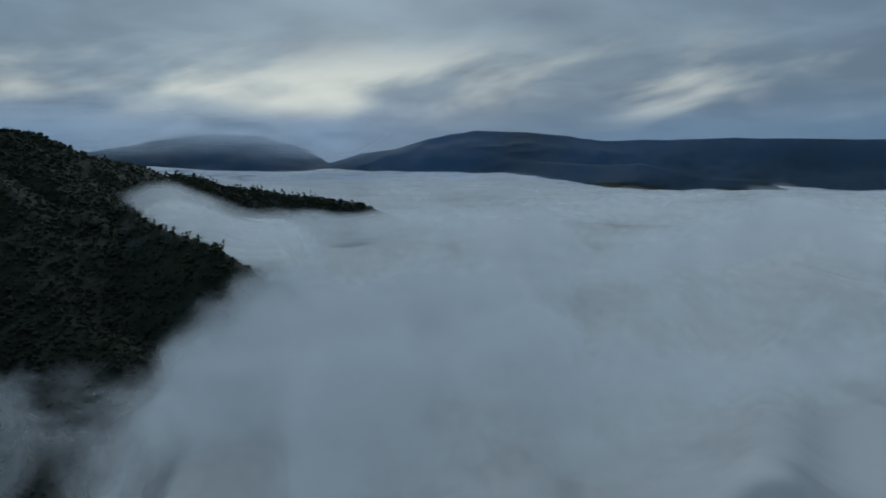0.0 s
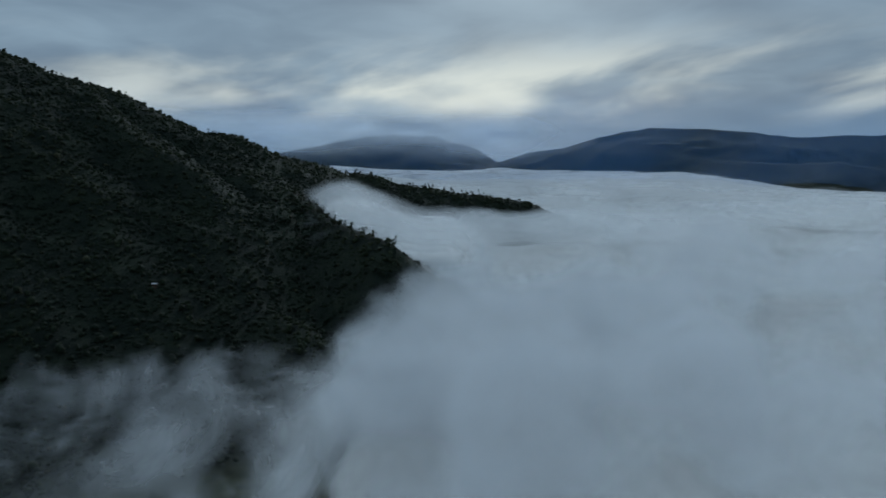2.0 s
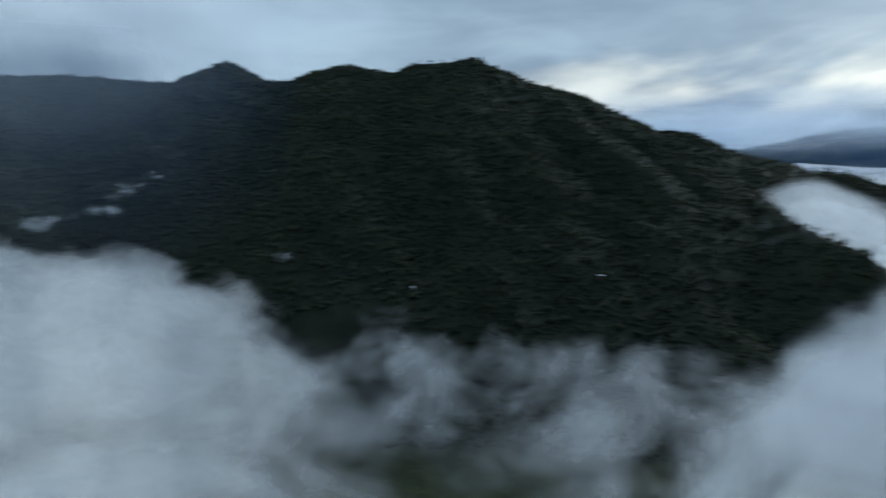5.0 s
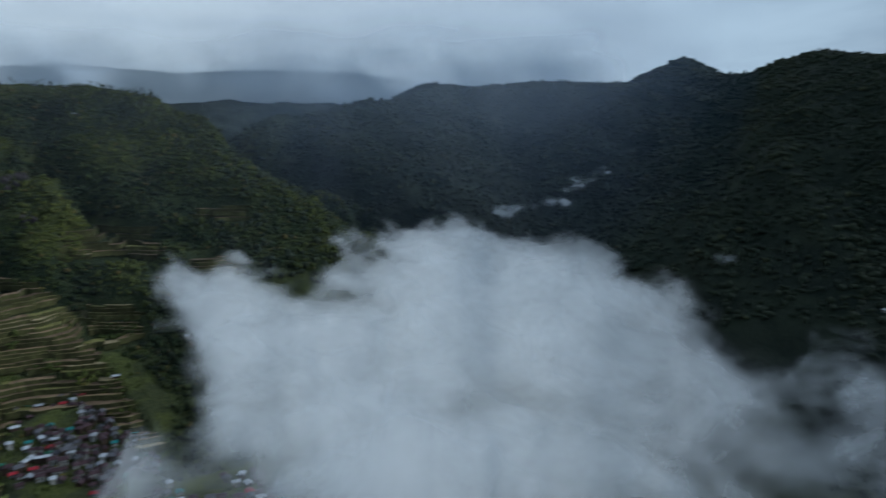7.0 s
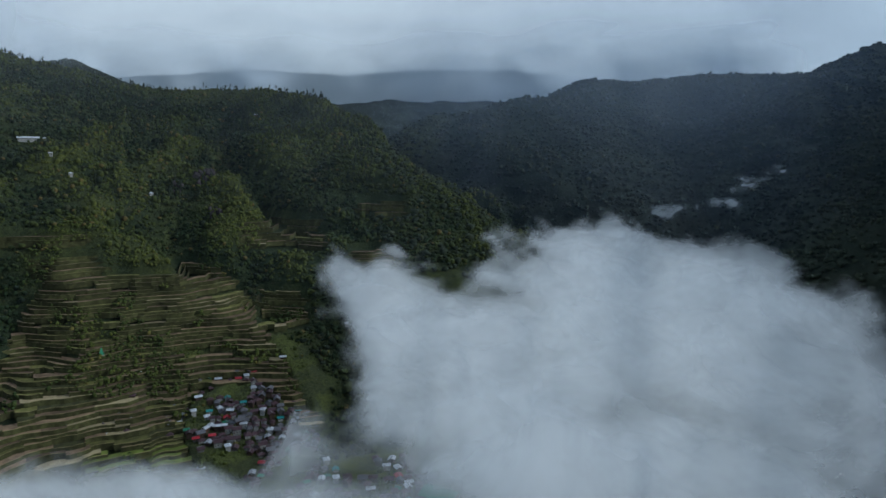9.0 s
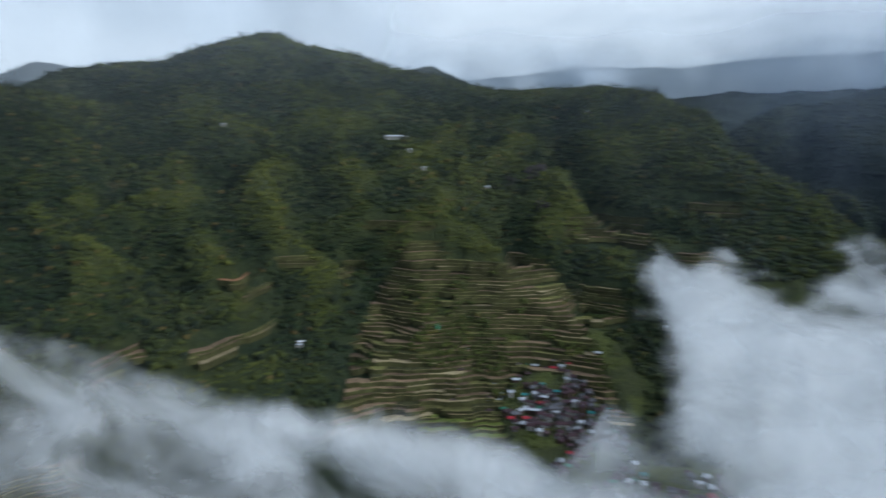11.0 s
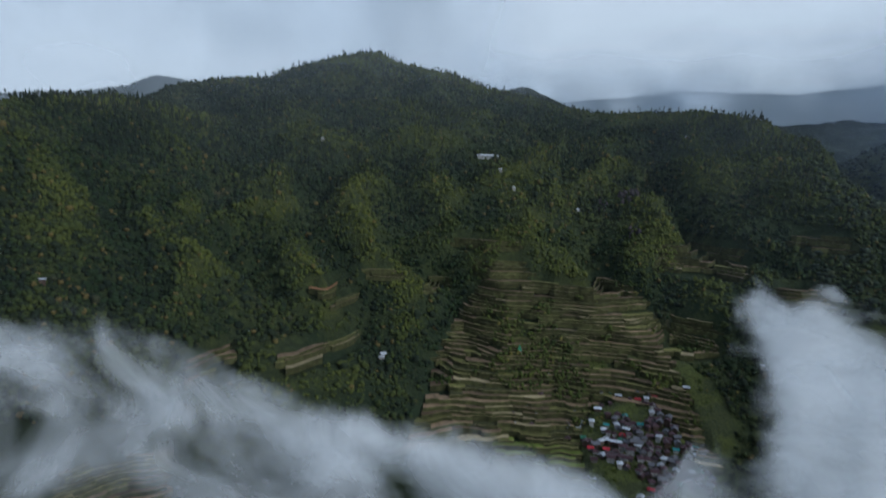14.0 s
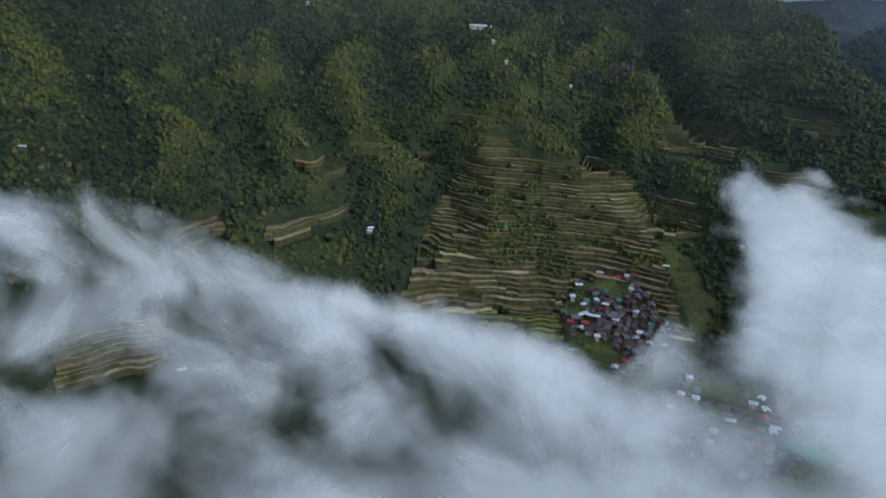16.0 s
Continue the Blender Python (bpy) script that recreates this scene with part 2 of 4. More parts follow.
SOUTHWEST = crest([(185, 1000, 3.2), (172, 960, 3.4), (159.7, 1000, 3.9), (155.9, 1060, 4.5), (151.8, 1120, 4.9), (148.6, 1180, 4.6), (143, 1290, 3.6)], 7.0)
WEST_BACK = crest([(162, 2300, 4.0), (154, 2200, 4.7), (150.6, 2150, 5.5), (148.6, 2100, 6.4), (147, 2080, 6.3), (145, 2050, 5.4), (138, 2100, 5.0), (122, 2200, 6.6), (119.4, 2200, 7.15), (118, 2200, 6.5), (115.4, 2200, 5.5)], 4.0)
NORTH_HILL = crest([(98, 1700, 1.0), (96, 1650, 2.2), (94.1, 1620, 3.4), (91.8, 1600, 3.9), (89.9, 1600, 3.7), (87.1, 1620, 4.5), (84.8, 1660, 5.0), (81.5, 1750, 5.1), (79.5, 1900, 5.8), (78.7, 2050, 6.2)], 5.0)
NORTH = crest([(80, 2250, 6.2), (78.7, 2200, 6.3), (75.6, 2200, 6.0), (70.4, 2250, 6.4), (66, 2200, 6.2), (61.6, 2150, 6.0), (60.2, 2050, 7.2), (59.2, 2000, 7.95),
               (58.2, 1980, 7.3), (56.7, 1960, 6.5), (54.4, 1950, 6.5), (52.5, 1920, 7.3), (49.6, 1880, 7.9), (47.5, 1850, 7.5), (45.5, 1780, 7.1)], 1.0)
NORTH_BACK = crest([(125, 3300, 5.0), (112, 3200, 6.3), (106.5, 3150, 6.9), (99.5, 3100, 6.6), (94, 3100, 7.1), (86, 3100, 7.1), (79, 3200, 6.2), (70, 3300, 5.0)], 0.0)
EAST = crest([(46, 1700, 7.0), (44.2, 1560, 8.0), (42, 1520, 8.1), (39.3, 1500, 8.5), (36.6, 1500, 7.3), (34.5, 1490, 6.4), (32, 1480, 5.8), (30.3, 1470, 5.3), (29.2, 1470, 4.3),
              (25.4, 1480, 2.6), (21.9, 1480, 2.3), (20.2, 1500, 1.1), (16.5, 1560, 0.15), (14.6, 1640, -0.3), (12.9, 1750, -1.4)], 3.0)
EAST_SPUR = crest([(21, 1400, 0.4), (18.3, 1240, -2.0), (16.2, 1160, -3.4), (14.3, 1060, -4.6), (12.4, 980, -5.4), (10.5, 920, -6.0), (9.6, 890, -6.5), (8.6, 840, -9.2), (7.5, 800, -10.3), (7.6, 770, -12)], 6.0)
EAST_FOOT = crest([(26, 1000, -8.5), (22, 900, -11.1), (19.7, 820, -12.2), (17.3, 760, -13.4), (15.4, 700, -14.9), (13.6, 650, -17)], 3.0)
HEADLAND = crest([(15.1, 1900, -1.9), (13.8, 1880, -1.3), (12.7, 1860, -0.7), (11.2, 1850, -0.8), (9.1, 1850, -1.7), (6.2, 1850, -1.95), (3.8, 1850, -2.4), (1.0, 1850, -2.65), (-2.2, 1850, -3.2), (-3.0, 1850, -3.8)], 7.0)
FAR_BLUE = crest([(26, 4400, 0.2), (18.2, 4400, 0.8), (13.3, 4450, 1.8), (10, 4500, 2.3), (6, 4500, 2.2), (2.5, 4450, 0.6), (0, 4400, -0.6)], 0.0)
FAR_RANGE = crest([(1.2, 4250, -0.2), (-2.1, 4250, 0.85), (-4.9, 4250, 1.2), (-7.8, 4250, 2.1), (-11.5, 4300, 2.75), (-15.8, 4300, 2.6), (-19, 4300, 2.3), (-21.7, 4350, 1.9),
                   (-28, 4400, 1.95), (-32, 4400, 2.05), (-42, 4400, 1.8), (-60, 4400, 1.6), (-80, 4300, 1.0)], 0.0)
FAR_FOOT = crest([(-10, 4000, 0.6), (-14, 3850, 0.3), (-19, 3700, 0.1), (-22, 3650, -0.1), (-25, 3600, 0.1), (-27, 3560, -0.3), (-30.1, 3500, -1.0), (-34, 3450, -1.2), (-37, 3450, -2.2)], 0.0)
RANGES = [  # crest, slope, depth and width of its gullies
    (WEST, 0.50, 24, 190), (SOUTHWEST, 0.52, 36, 130), (WEST_BACK, 0.50, 10, 200), (NORTH_HILL, 0.52, 25, 160), (NORTH, 0.52, 40, 190), (NORTH_BACK, 0.40, 30, 300),
    (EAST, 0.55, 34, 160), (EAST_SPUR, 0.78, 14, 90), (EAST_FOOT, 0.5, 8, 70), (HEADLAND, 0.42, 8, 80), (FAR_BLUE, 0.35, 50, 350), (FAR_RANGE, 0.42, 60, 330), (FAR_FOOT, 0.42, 20, 200)]


def slope_of(X, Y, pts, slope, depth, width, seed):
    best, far, sides = np.full(X.shape, -1e6), np.zeros(X.shape), []
    for (ax, ay, az), (bx, by, bz) in zip(pts, pts[1:]):
        dx, dy = bx - ax, by - ay
        q = np.clip(((X - ax) * dx + (Y - ay) * dy) / (dx * dx + dy * dy), 0, 1)
        dist = np.hypot(X - ax - q * dx, Y - ay - q * dy)
        h = az + (bz - az) * q - slope * dist
        sides.append(h)
        far = np.where(h > best, dist, far)
        best = np.maximum(best, h)
    k = np.clip(0.05 * (far - 30), 0.4, 22)
    best = best + k * (np.log(sum(np.exp((h - best) / k) for h in sides)) - 0.9)
    warp = 60 * fbm(X / 150, Y / 150, 3, seed + 40)
    round_about = np.arctan2(-X, Y) * 1150.0 + 0.4 * far
    cut = np.sqrt(fbm((round_about + warp) / width, far / 700 + seed, 2, seed) ** 2 + 0.006) * 3.0
    fade = ease(far, 25, 300) * (0.2 + 0.8 * ease(best, 140, 280))
    best = best - depth * fade * (np.minimum(cut, 1.6) - 0.55)
    rib = 0.22 - np.abs(fbm(X / 120 + seed, Y / 120, 3, seed + 21))
    return best + ((6 + 8 * fade) * fbm(X / 45, Y / 45, 4, seed + 7) + 54 * fade * rib) * ease(far, 5, 60)


def raise_ground(X, Y):
    X, Y = np.asarray(X, float), np.asarray(Y, float)
    top = np.full(X.shape, -1e6)
    for i, (pts, slope, depth, width) in enumerate(RANGES):
        h = slope_of(X, Y, pts, slope, depth, width, 11 * i + 3)
        top = np.maximum(top, h) + 5.0 * np.exp(-np.abs(top - h) / 9.0)
    floor = 52 + 16 * fbm(X / 160, Y / 160, 4, 91)
    k = 14.0
    return np.maximum(top, floor) + k * 0.5 * np.exp(-np.abs(top - floor) / k)


def bearing(X, Y):
    return np.degrees(np.arctan2(-np.asarray(X), np.asarray(Y))), np.hypot(X, Y)


bearings = np.concatenate([np.arange(-52, 170, 0.4), np.arange(170, 308, 3.0)])
rings = np.concatenate([[0.01, 40.0, 80.0], np.geomspace(120, 4950, 480)])
GA, GD = np.meshgrid(bearings, rings, indexing="ij")
GX, GY = polar(GA, GD)
BASE = raise_ground(GX, GY)


def spread(field, n, axis):
    """Mean over 2n + 1 cells along an axis."""
    pad = np.concatenate([np.repeat(np.take(field, [0], axis), n + 1, axis), field, np.repeat(np.take(field, [-1], axis), n, axis)], axis)
    run = np.cumsum(pad, axis)
    k = field.shape[axis]
    return (np.take(run, range(2 * n + 1, 2 * n + 1 + k), axis) - np.take(run, range(0, k), axis)) / (2 * n + 1)


def base_height(X, Y):
    """Height of the bare slope, read off the grid above."""
    az, d = bearing(X, Y)
    az = np.where(az < -52, az + 360, az)
    i, j = np.interp(az, bearings, np.arange(len(bearings))), np.interp(d, rings, np.arange(len(rings)))
    i0, j0 = np.minimum(i.astype(int), len(bearings) - 2), np.minimum(j.astype(int), len(rings) - 2)
    u, v = i - i0, j - j0
    return (BASE[i0, j0] * (1 - u) + BASE[i0 + 1, j0] * u) * (1 - v) + (BASE[i0, j0 + 1] * (1 - u) + BASE[i0 + 1, j0 + 1] * u) * v


def meet_base(az, el):
    """Plan of the point where a line of that bearing and angle of height meets the bare slope."""
    d = np.arange(300.0, 1750.0, 4.0)
    z = base_height(*polar(az, d))
    return polar(az, d[np.argmax(z >= EYE[2] + d * math.tan(radians(el)))])


def away_from(X, Y, pts):
    """Distance from a bent line on the plan, and how far along it the nearest place lies."""
    best, along = np.full(X.shape, 1e9), np.zeros(X.shape)
    for k, ((ax, ay), (bx, by)) in enumerate(zip(pts, pts[1:])):
        dx, dy = bx - ax, by - ay
        q = np.clip(((X - ax) * dx + (Y - ay) * dy) / (dx * dx + dy * dy + 1e-6), 0, 1)
        dist = np.hypot(X - ax - q * dx, Y - ay - q * dy)
        along = np.where(dist < best, (k + q) / (len(pts) - 1), along)
        best = np.minimum(best, dist)
    return best, along


# water courses (cut) and spurs (raised) of the western slope, from above to below: metres of depth, half width
FOLDS = [
    (-30, 75, [(150.4, 0.1), (151.7, -3.5), (151.9, -7.6), (152.7, -10.5)]), (-34, 80, [(143.1, 0.2), (144.0, -3.2), (142.2, -6.1), (141.1, -10.8), (143.0, -14.2)]),
    (-30, 75, [(130.2, -0.1), (128.7, -5.4), (126.7, -8.2), (124.6, -11.0), (126.6, -14.8)]), (-18, 55, [(136.5, 1.5), (135.5, -1.5), (137.0, -4.5), (140.5, -8.5)]),
    (-26, 60, [(112.0, -2.8), (113.4, -5.9), (111.0, -7.9), (108.0, -10.0), (105.3, -11.5), (102.2, -13.6)]), (-42, 85, [(109.4, 3.8), (108.4, 0.3), (106.2, -2.5), (103.4, -4.6), (100.7, -5.7)]),
    (-16, 45, [(147.6, 0.0), (147.9, -4.0), (147.9, -9.0), (149.5, -13.0)]), (-16, 45, [(134.8, -5.0), (133.8, -8.5), (131.4, -11.5), (132.5, -15.0)]), (-14, 40, [(124.5, 1.0), (123.8, -3.0), (123.0, -6.0)]),
    (16, 70, [(153.7, -1.3), (154.1, -5.2), (155.7, -7.6)]), (18, 70, [(149.6, -1.3), (149.2, -6.5), (146.3, -7.6), (145.8, -11.4)]), (16, 70, [(140.5, -0.4), (138.6, -4.0), (137.2, -8.6), (135.0, -12.0)]),
    (14, 65, [(133.5, -2.0), (131.3, -5.6), (129.4, -8.4), (128.2, -11.0)]), (16, 85, [(122.2, 0.7), (119.6, -3.1), (117.8, -6.4), (114.6, -7.5), (112.8, -11.5)]),
    (20, 65, [(110.4, -0.7), (107.8, -3.1), (104.6, -4.8), (101.9, -6.0)]), (14, 80, [(102.9, 1.9), (98.6, -0.3), (96.5, -2.4)])]
lines = [[meet_base(*p) for p in pts] for _, _, pts in FOLDS]
# the ravine that parts the western spur from the northern hill
FOLDS.append((-110, 170, ()))
lines.append([polar(96.6, 1560), polar(94.0, 1340), polar(89.0, 1180), polar(83.0, 1080), polar(77.0, 1000)])
SLOPE_WARP = 60 * fbm(GX / 80, GY / 80, 4, 551), 60 * fbm(GX / 80, GY / 80, 4, 557)
fold_sum = np.zeros(BASE.shape)
for (deep, wide, _), pts in zip(FOLDS, lines):
    away, along = away_from(GX + SLOPE_WARP[0], GY + SLOPE_WARP[1], pts)
    ends = (0.45 + 0.55 * ease(along, 0.0, 0.25)) * (1 - 0.55 * ease(along, 0.75, 1.0)) * np.clip(1 + 1.6 * fbm(GX / 55, GY / 55, 3, 563), 0.3, 1.6)
    fold_sum += deep * ends * np.clip(1 - away / wide, 0, 1) ** (1.25 if deep < 0 else 1.6)
BASE += fold_sum

# ribs stand out of the slope, gullies lie in it: relief shading put into the colours; high up and on the flanks the
# wood is darker
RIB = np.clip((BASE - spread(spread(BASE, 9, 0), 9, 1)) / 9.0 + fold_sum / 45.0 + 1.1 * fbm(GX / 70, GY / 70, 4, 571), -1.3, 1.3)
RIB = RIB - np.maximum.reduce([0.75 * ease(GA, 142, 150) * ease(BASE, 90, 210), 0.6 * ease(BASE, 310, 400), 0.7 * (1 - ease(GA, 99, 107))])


def rib_at(X, Y):
    az, d = bearing(X, Y)
    i, j = np.interp(az, bearings, np.arange(len(bearings))), np.interp(d, rings, np.arange(len(rings)))
    return RIB[np.rint(i).astype(int), np.rint(j).astype(int)]


# rice terraces: bearings of both sides, at the foot and at the head; levels of foot and head; step
def strip(az0, az1, el0, el1, step):
    """A small flight of fields between two bearings and two angles of height."""
    mid = 0.5 * (az0 + az1)
    lo, hi = (float(base_height(*meet_base(mid, e))) for e in (el0, el1))
    return (az0, az1), (az0 + 0.15 * (mid - az0), az1 + 0.15 * (mid - az1)), lo, max(hi, lo + 1.5 * step), step


TERRACES = [((101.6, 128.5), (109.5, 122.4), 66.0, 172.0, 3.0), strip(101.0, 108.4, -7.3, -4.9, 3.2), strip(132.4, 140.0, -16.2, -15.0, 3.0),
            strip(94.2, 98.6, -4.7, -3.6, 3.2), strip(134.2, 137.3, -10.9, -10.2, 3.4), strip(118.4, 125.0, -6.4, -5.7, 3.0),
            ((109.5, 119.5), (109.5, 120.5), 56.5, 65.5, 1.7), strip(132.6, 135.3, -12.0, -11.3, 2.6), strip(129.0, 132.6, -9.4, -8.6, 2.6), strip(102.6, 106.8, -13.8, -11.2, 2.8),
            strip(94.8, 99.4, -9.6, -8.0, 2.8), strip(118.0, 123.4, -8.9, -7.6, 2.8), strip(124.9, 127.2, -10.2, -9.2, 2.6), strip(142.8, 147.2, -17.2, -15.6, 2.6), strip(147.5, 156.5, -26.5, -22.5, 2.2)]


def terrace_sides(field, z):
    (a0, a1), (b0, b1), lo, hi, _ = field
    q = np.clip((z - lo) / (hi - lo), 0, 1)
    q = q ** 0.8
    return a0 + (b0 - a0) * q, a1 + (b1 - a1) * q


def terrace_cut(az, z):
    cut = np.zeros(np.shape(z))
    for f in TERRACES:
        left, right = terrace_sides(f, z)
        m = ease(az, left - 0.4, left + 0.4) * (1 - ease(az, right - 0.4, right + 0.4)) * ease(z, f[2] - 6, f[2]) * (1 - ease(z, f[3] + 2, f[3] + 8))
        cut = np.maximum(cut, m * (f[4] * 1.25 + 3.0))
    return cut


def among_houses(az, d):
    """True where the houses of the main village stand, with no terraces between them."""
    v = (d - 572) / 72
    return ((az - 108.2) * 10.0 / 46 - 0.3 * v) ** 2 + v ** 2 < 1


def height(X, Y):
    z = base_height(X, Y)
    az, d = bearing(X, Y)
    return z - np.where((d < 1300) & ~among_houses(az, d), terrace_cut(az, z), 0.0)


def spot(az, el, lo=250.0, hi=2600.0):
    """Where the line from the eye with that bearing and angle of height meets the ground."""
    d = np.arange(lo, hi, 2.0)
    x, y = polar(az, d)
    z = height(x, y)
    hit = np.argmax(z >= EYE[2] + d * math.tan(radians(el)))
    return float(x[hit]), float(y[hit]), float(z[hit])


def sheet(name, co, quads, mat):
    me = bpy.data.meshes.new(name)
    me.vertices.add(len(co))
    me.vertices.foreach_set("co", np.asarray(co, np.float32).ravel())
    n = len(quads[0])
    me.loops.add(quads.size)
    me.loops.foreach_set("vertex_index", quads.ravel().astype(np.int32))
    me.polygons.add(len(quads))
    me.polygons.foreach_set("loop_start", np.arange(0, quads.size, n, dtype=np.int32))
    me.polygons.foreach_set("use_smooth", np.ones(len(quads), bool))
    me.update(calc_edges=True)
    me.materials.append(mat)
    return me


def ring_grid(azs, rs, closed):
    """Faces of a grid of bearings by rings."""
    na, nr = len(azs), len(rs)
    i = np.arange(na if closed else na - 1)[:, None]
    j = np.arange(nr - 1)[None, :]
    k = (i + 1) % na
    return np.stack([i * nr + j, k * nr + j, k * nr + j + 1, i * nr + j + 1], -1).reshape(-1, 4)[:, ::-1]


GZ = height(GX, GY)
ground = new("ground", sheet("ground", np.stack([GX, GY, GZ], -1).reshape(-1, 3), ring_grid(bearings, rings, True), GROUND))
tagged(ground, "steep forested mountain ground with scrub, soil and gullies", "mountain ground", kind="structure")
az_of, d_of = bearing(GX, GY)
wooded = np.maximum.reduce([ease(d_of, 1550, 1850), (1 - ease(az_of, 88, 97)) * ease(d_of, 900, 1150), (1 - ease(az_of, 55, 75)) * ease(d_of, 450, 600)])
ground.data.attributes.new("wooded", "FLOAT", "POINT").data.foreach_set("value", wooded.reshape(-1).astype(np.float32))
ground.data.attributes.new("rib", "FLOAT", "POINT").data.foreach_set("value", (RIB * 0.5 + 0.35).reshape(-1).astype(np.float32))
tended = np.maximum(1 - ease(((az_of - 109.5) * 10.4 / 95) ** 2 + ((d_of - 610) / 130) ** 2, 0.6, 1.2), 1 - ease(((az_of - 97.5) * 8 / 95) ** 2 + ((d_of - 462) / 85) ** 2, 0.6, 1.2))
ground.data.attributes.new("tended", "FLOAT", "POINT").data.foreach_set("value", tended.reshape(-1).astype(np.float32))

# ---- low cloud in the valleys: stacked torn sheets, each billowed ----
TOP_AZ, TOP_Z = [-60, 8, 14, 22, 45, 58, 65, 95, 102, 110, 135, 158, 180], [200, 195, 180, 150, 145, 175, 195, 200, 185, 155, 150, 185, 190]
EDGE_AZ = [7, 8, 9, 13, 14.3, 17.4, 22, 28, 32, 36, 41.7, 47, 55, 58, 62, 65, 68, 73, 76.6, 84.6, 93, 96.8, 98, 100.8, 102.3, 103.4, 104.6, 106, 108, 115.8, 120.8, 127.8, 130.8, 137.6, 143.7, 149, 153, 156, 160.5, 180]
EDGE_EL = [-9.8, -10.3, -11, -14.0, -15.2, -15.2, -14.2, -13.6, -13.4, -13.0, -12.2, -12.0, -11.6, -10.0, -9, -7.3, -6.1, -5.4, -4.0, -4.2, -4.0, -3.2, -4.0, -6.1, -8.8, -17, -23, -25, -25.2, -22.8, -21.3, -20.5, -19.6, -18.7, -16.8, -13.7, -11.9, -10.8, -9.6, -8]
# openings and thin places: bearing, depression, half widths, what is taken away
OPENINGS = [(89.3, -7.7, 2.3, 1.3, 1.2), (91.5, -9.9, 3.0, 1.0, 0.9), (87.5, -11.6, 4.0, 1.1, 0.6), (102.4, -15.0, 3.2, 4.4, 0.8), (100.6, -17.0, 2.6, 3.4, 0.45), (101.2, -20.5, 3.6, 3.2, 0.36), (98, -27.5, 8.5, 3.8, 0.32), (91.5, -28.3, 3.5, 2.0, 0.2),
            (53, -13, 5, 3.0, 0.2), (152, -22.5, 8, 4.6, 0.24), (156, -18, 5, 3.0, 0.2), (133.5, -32, 4.5, 3.0, -0.22), (128, -26.5, 2.6, 2.0, 0.14), (147, -32, 8, 3, 0.08), (73, -21.5, 6, 1.8, 0.14), (84, -17, 5, 1.6, 0.16), (66, -15, 4, 3.0, 0.12), (116, -31, 8, 4, 0.08)]


def cloud_top(az, d):
    wide = np.clip(4400 / d, 2.5, 16)
    z = sum(np.interp(az + k * wide, TOP_AZ, TOP_Z) for k in np.linspace(-1, 1, 9)) / 9
    z = z + (200 - z) * ease(d, 900, 1150)
    z = z + 50 * ease(az, 6, 14) * (1 - ease(az, 24, 34)) * ease(d, 950, 1250) * (1 - 0.6 * ease(d, 1450, 1800))
    bank = 1060 + 130 * fbm(az / 7, d * 0, 3, 341)
    z = z + 30 * (1 - ease(az, -16, -4)) * ease(d, bank - 320, bank) * (1 - ease(d, bank, bank + 110))
    return z + 88 * ease(d, 2400, 4400) * ease(az, -30, -12)


def cove(az, d):
    """The cloud lies thick in the cove between the eastern spur and the headland."""
    return ease(az, 0, 5) * (1 - ease(az, 14, 18)) * ease(d, 860, 980) * (1 - ease(d, 1600, 1780))


def open_water(az, d):
    """1 over the open sea of cloud in the east, 0 over the valley."""
    shore = np.interp(d, [200, 300, 410, 520, 620, 850, 980, 1250, 1600, 4900], [24, 17, 14.5, 11, 8.5, 10.5, 16, 20, 21, 30])
    return 1 - ease(az, shore - 3.0, shore + 3.5)


def sea_cover(az, d, z, body=False):
    """How thick the open sea of cloud lies in the east."""
    x, y = polar(az, d)
    torn = (5.0 + 4.0 * (1 - ease(d, 300, 600))) * fbm(x / 110, y / 110 + z / 70, 4, 301)
    az = az + torn * (1 - 0.5 * ease(d, 900, 1500))
    full = 1.2 if body else np.clip(0.60 + 2.8 * fbm(x / 300, y / 200 + z / 90, 4, 315), 0.05 + 0.5 * ease(d, 700, 1000) + 0.45 * cove(az, d), 1.0)
    clear = ease(az, 10.5, 12.5) * ease(d, 620, 740) * (1 - ease(d, 990, 1070))
    return full * open_water(az, d) * (1 - clear)


def valley_cover(az, d, z):
    """How thick the torn mist lies in the valley: nothing beyond its edge, thin in the openings."""
    el = np.degrees(np.arctan2(z - EYE[2], d))
    x, y = polar(az, d)
    near = 1 - ease(d, 300, 700)
    az = az + (5.0 + 4.0 * near) * fbm(x / 110, y / 150 + z / 70, 5, 301)
    el = el + (1.2 + el / -8) * fbm(x / 80 + 40, y / 130 + z / 60, 5, 305)
    edge = np.interp(az, EDGE_AZ, EDGE_EL)
    dense = np.interp(az, [8, 13, 20, 46, 56, 61, 67, 72, 95, 100, 106, 112, 122, 132, 160], [0.8, 0.58, 0.41, 0.41, 0.56, 0.64, 0.80, 0.88, 0.86, 0.74, 0.80, 0.88, 0.76, 0.66, 0.60])
    c = np.clip((edge - el + 0.8) / 3.4, 0, 1) ** 0.8 * dense + 0.34 * fbm(x / 110 + z / 80, y / 180 + z / 60, 4, 311)
    for a, e, wa, we, less in OPENINGS:
        q = ((az - a) / wa) ** 2 + ((el - e) / we) ** 2
        c = c - less * np.exp(-q ** 1.5)
    return np.where(edge - el < -0.8, 0.0, c) * (1 - ease(d, 1250, 1450))


def billow(X, Y, D, seed):
    """Rounded heaps, wider farther off."""
    size = np.clip(D / 520, 0.75, 4.0)
    wx, wy = X + 45 * size * fbm(X / (150 * size), Y / (150 * size), 2, seed), Y + 45 * size * fbm(X / (150 * size), Y / (150 * size), 2, seed + 9)
    heap = np.abs(fbm(wx / (150 * size), wy / (150 * size), 3, seed + 3)) * 2.6 - 0.12
    return size, heap


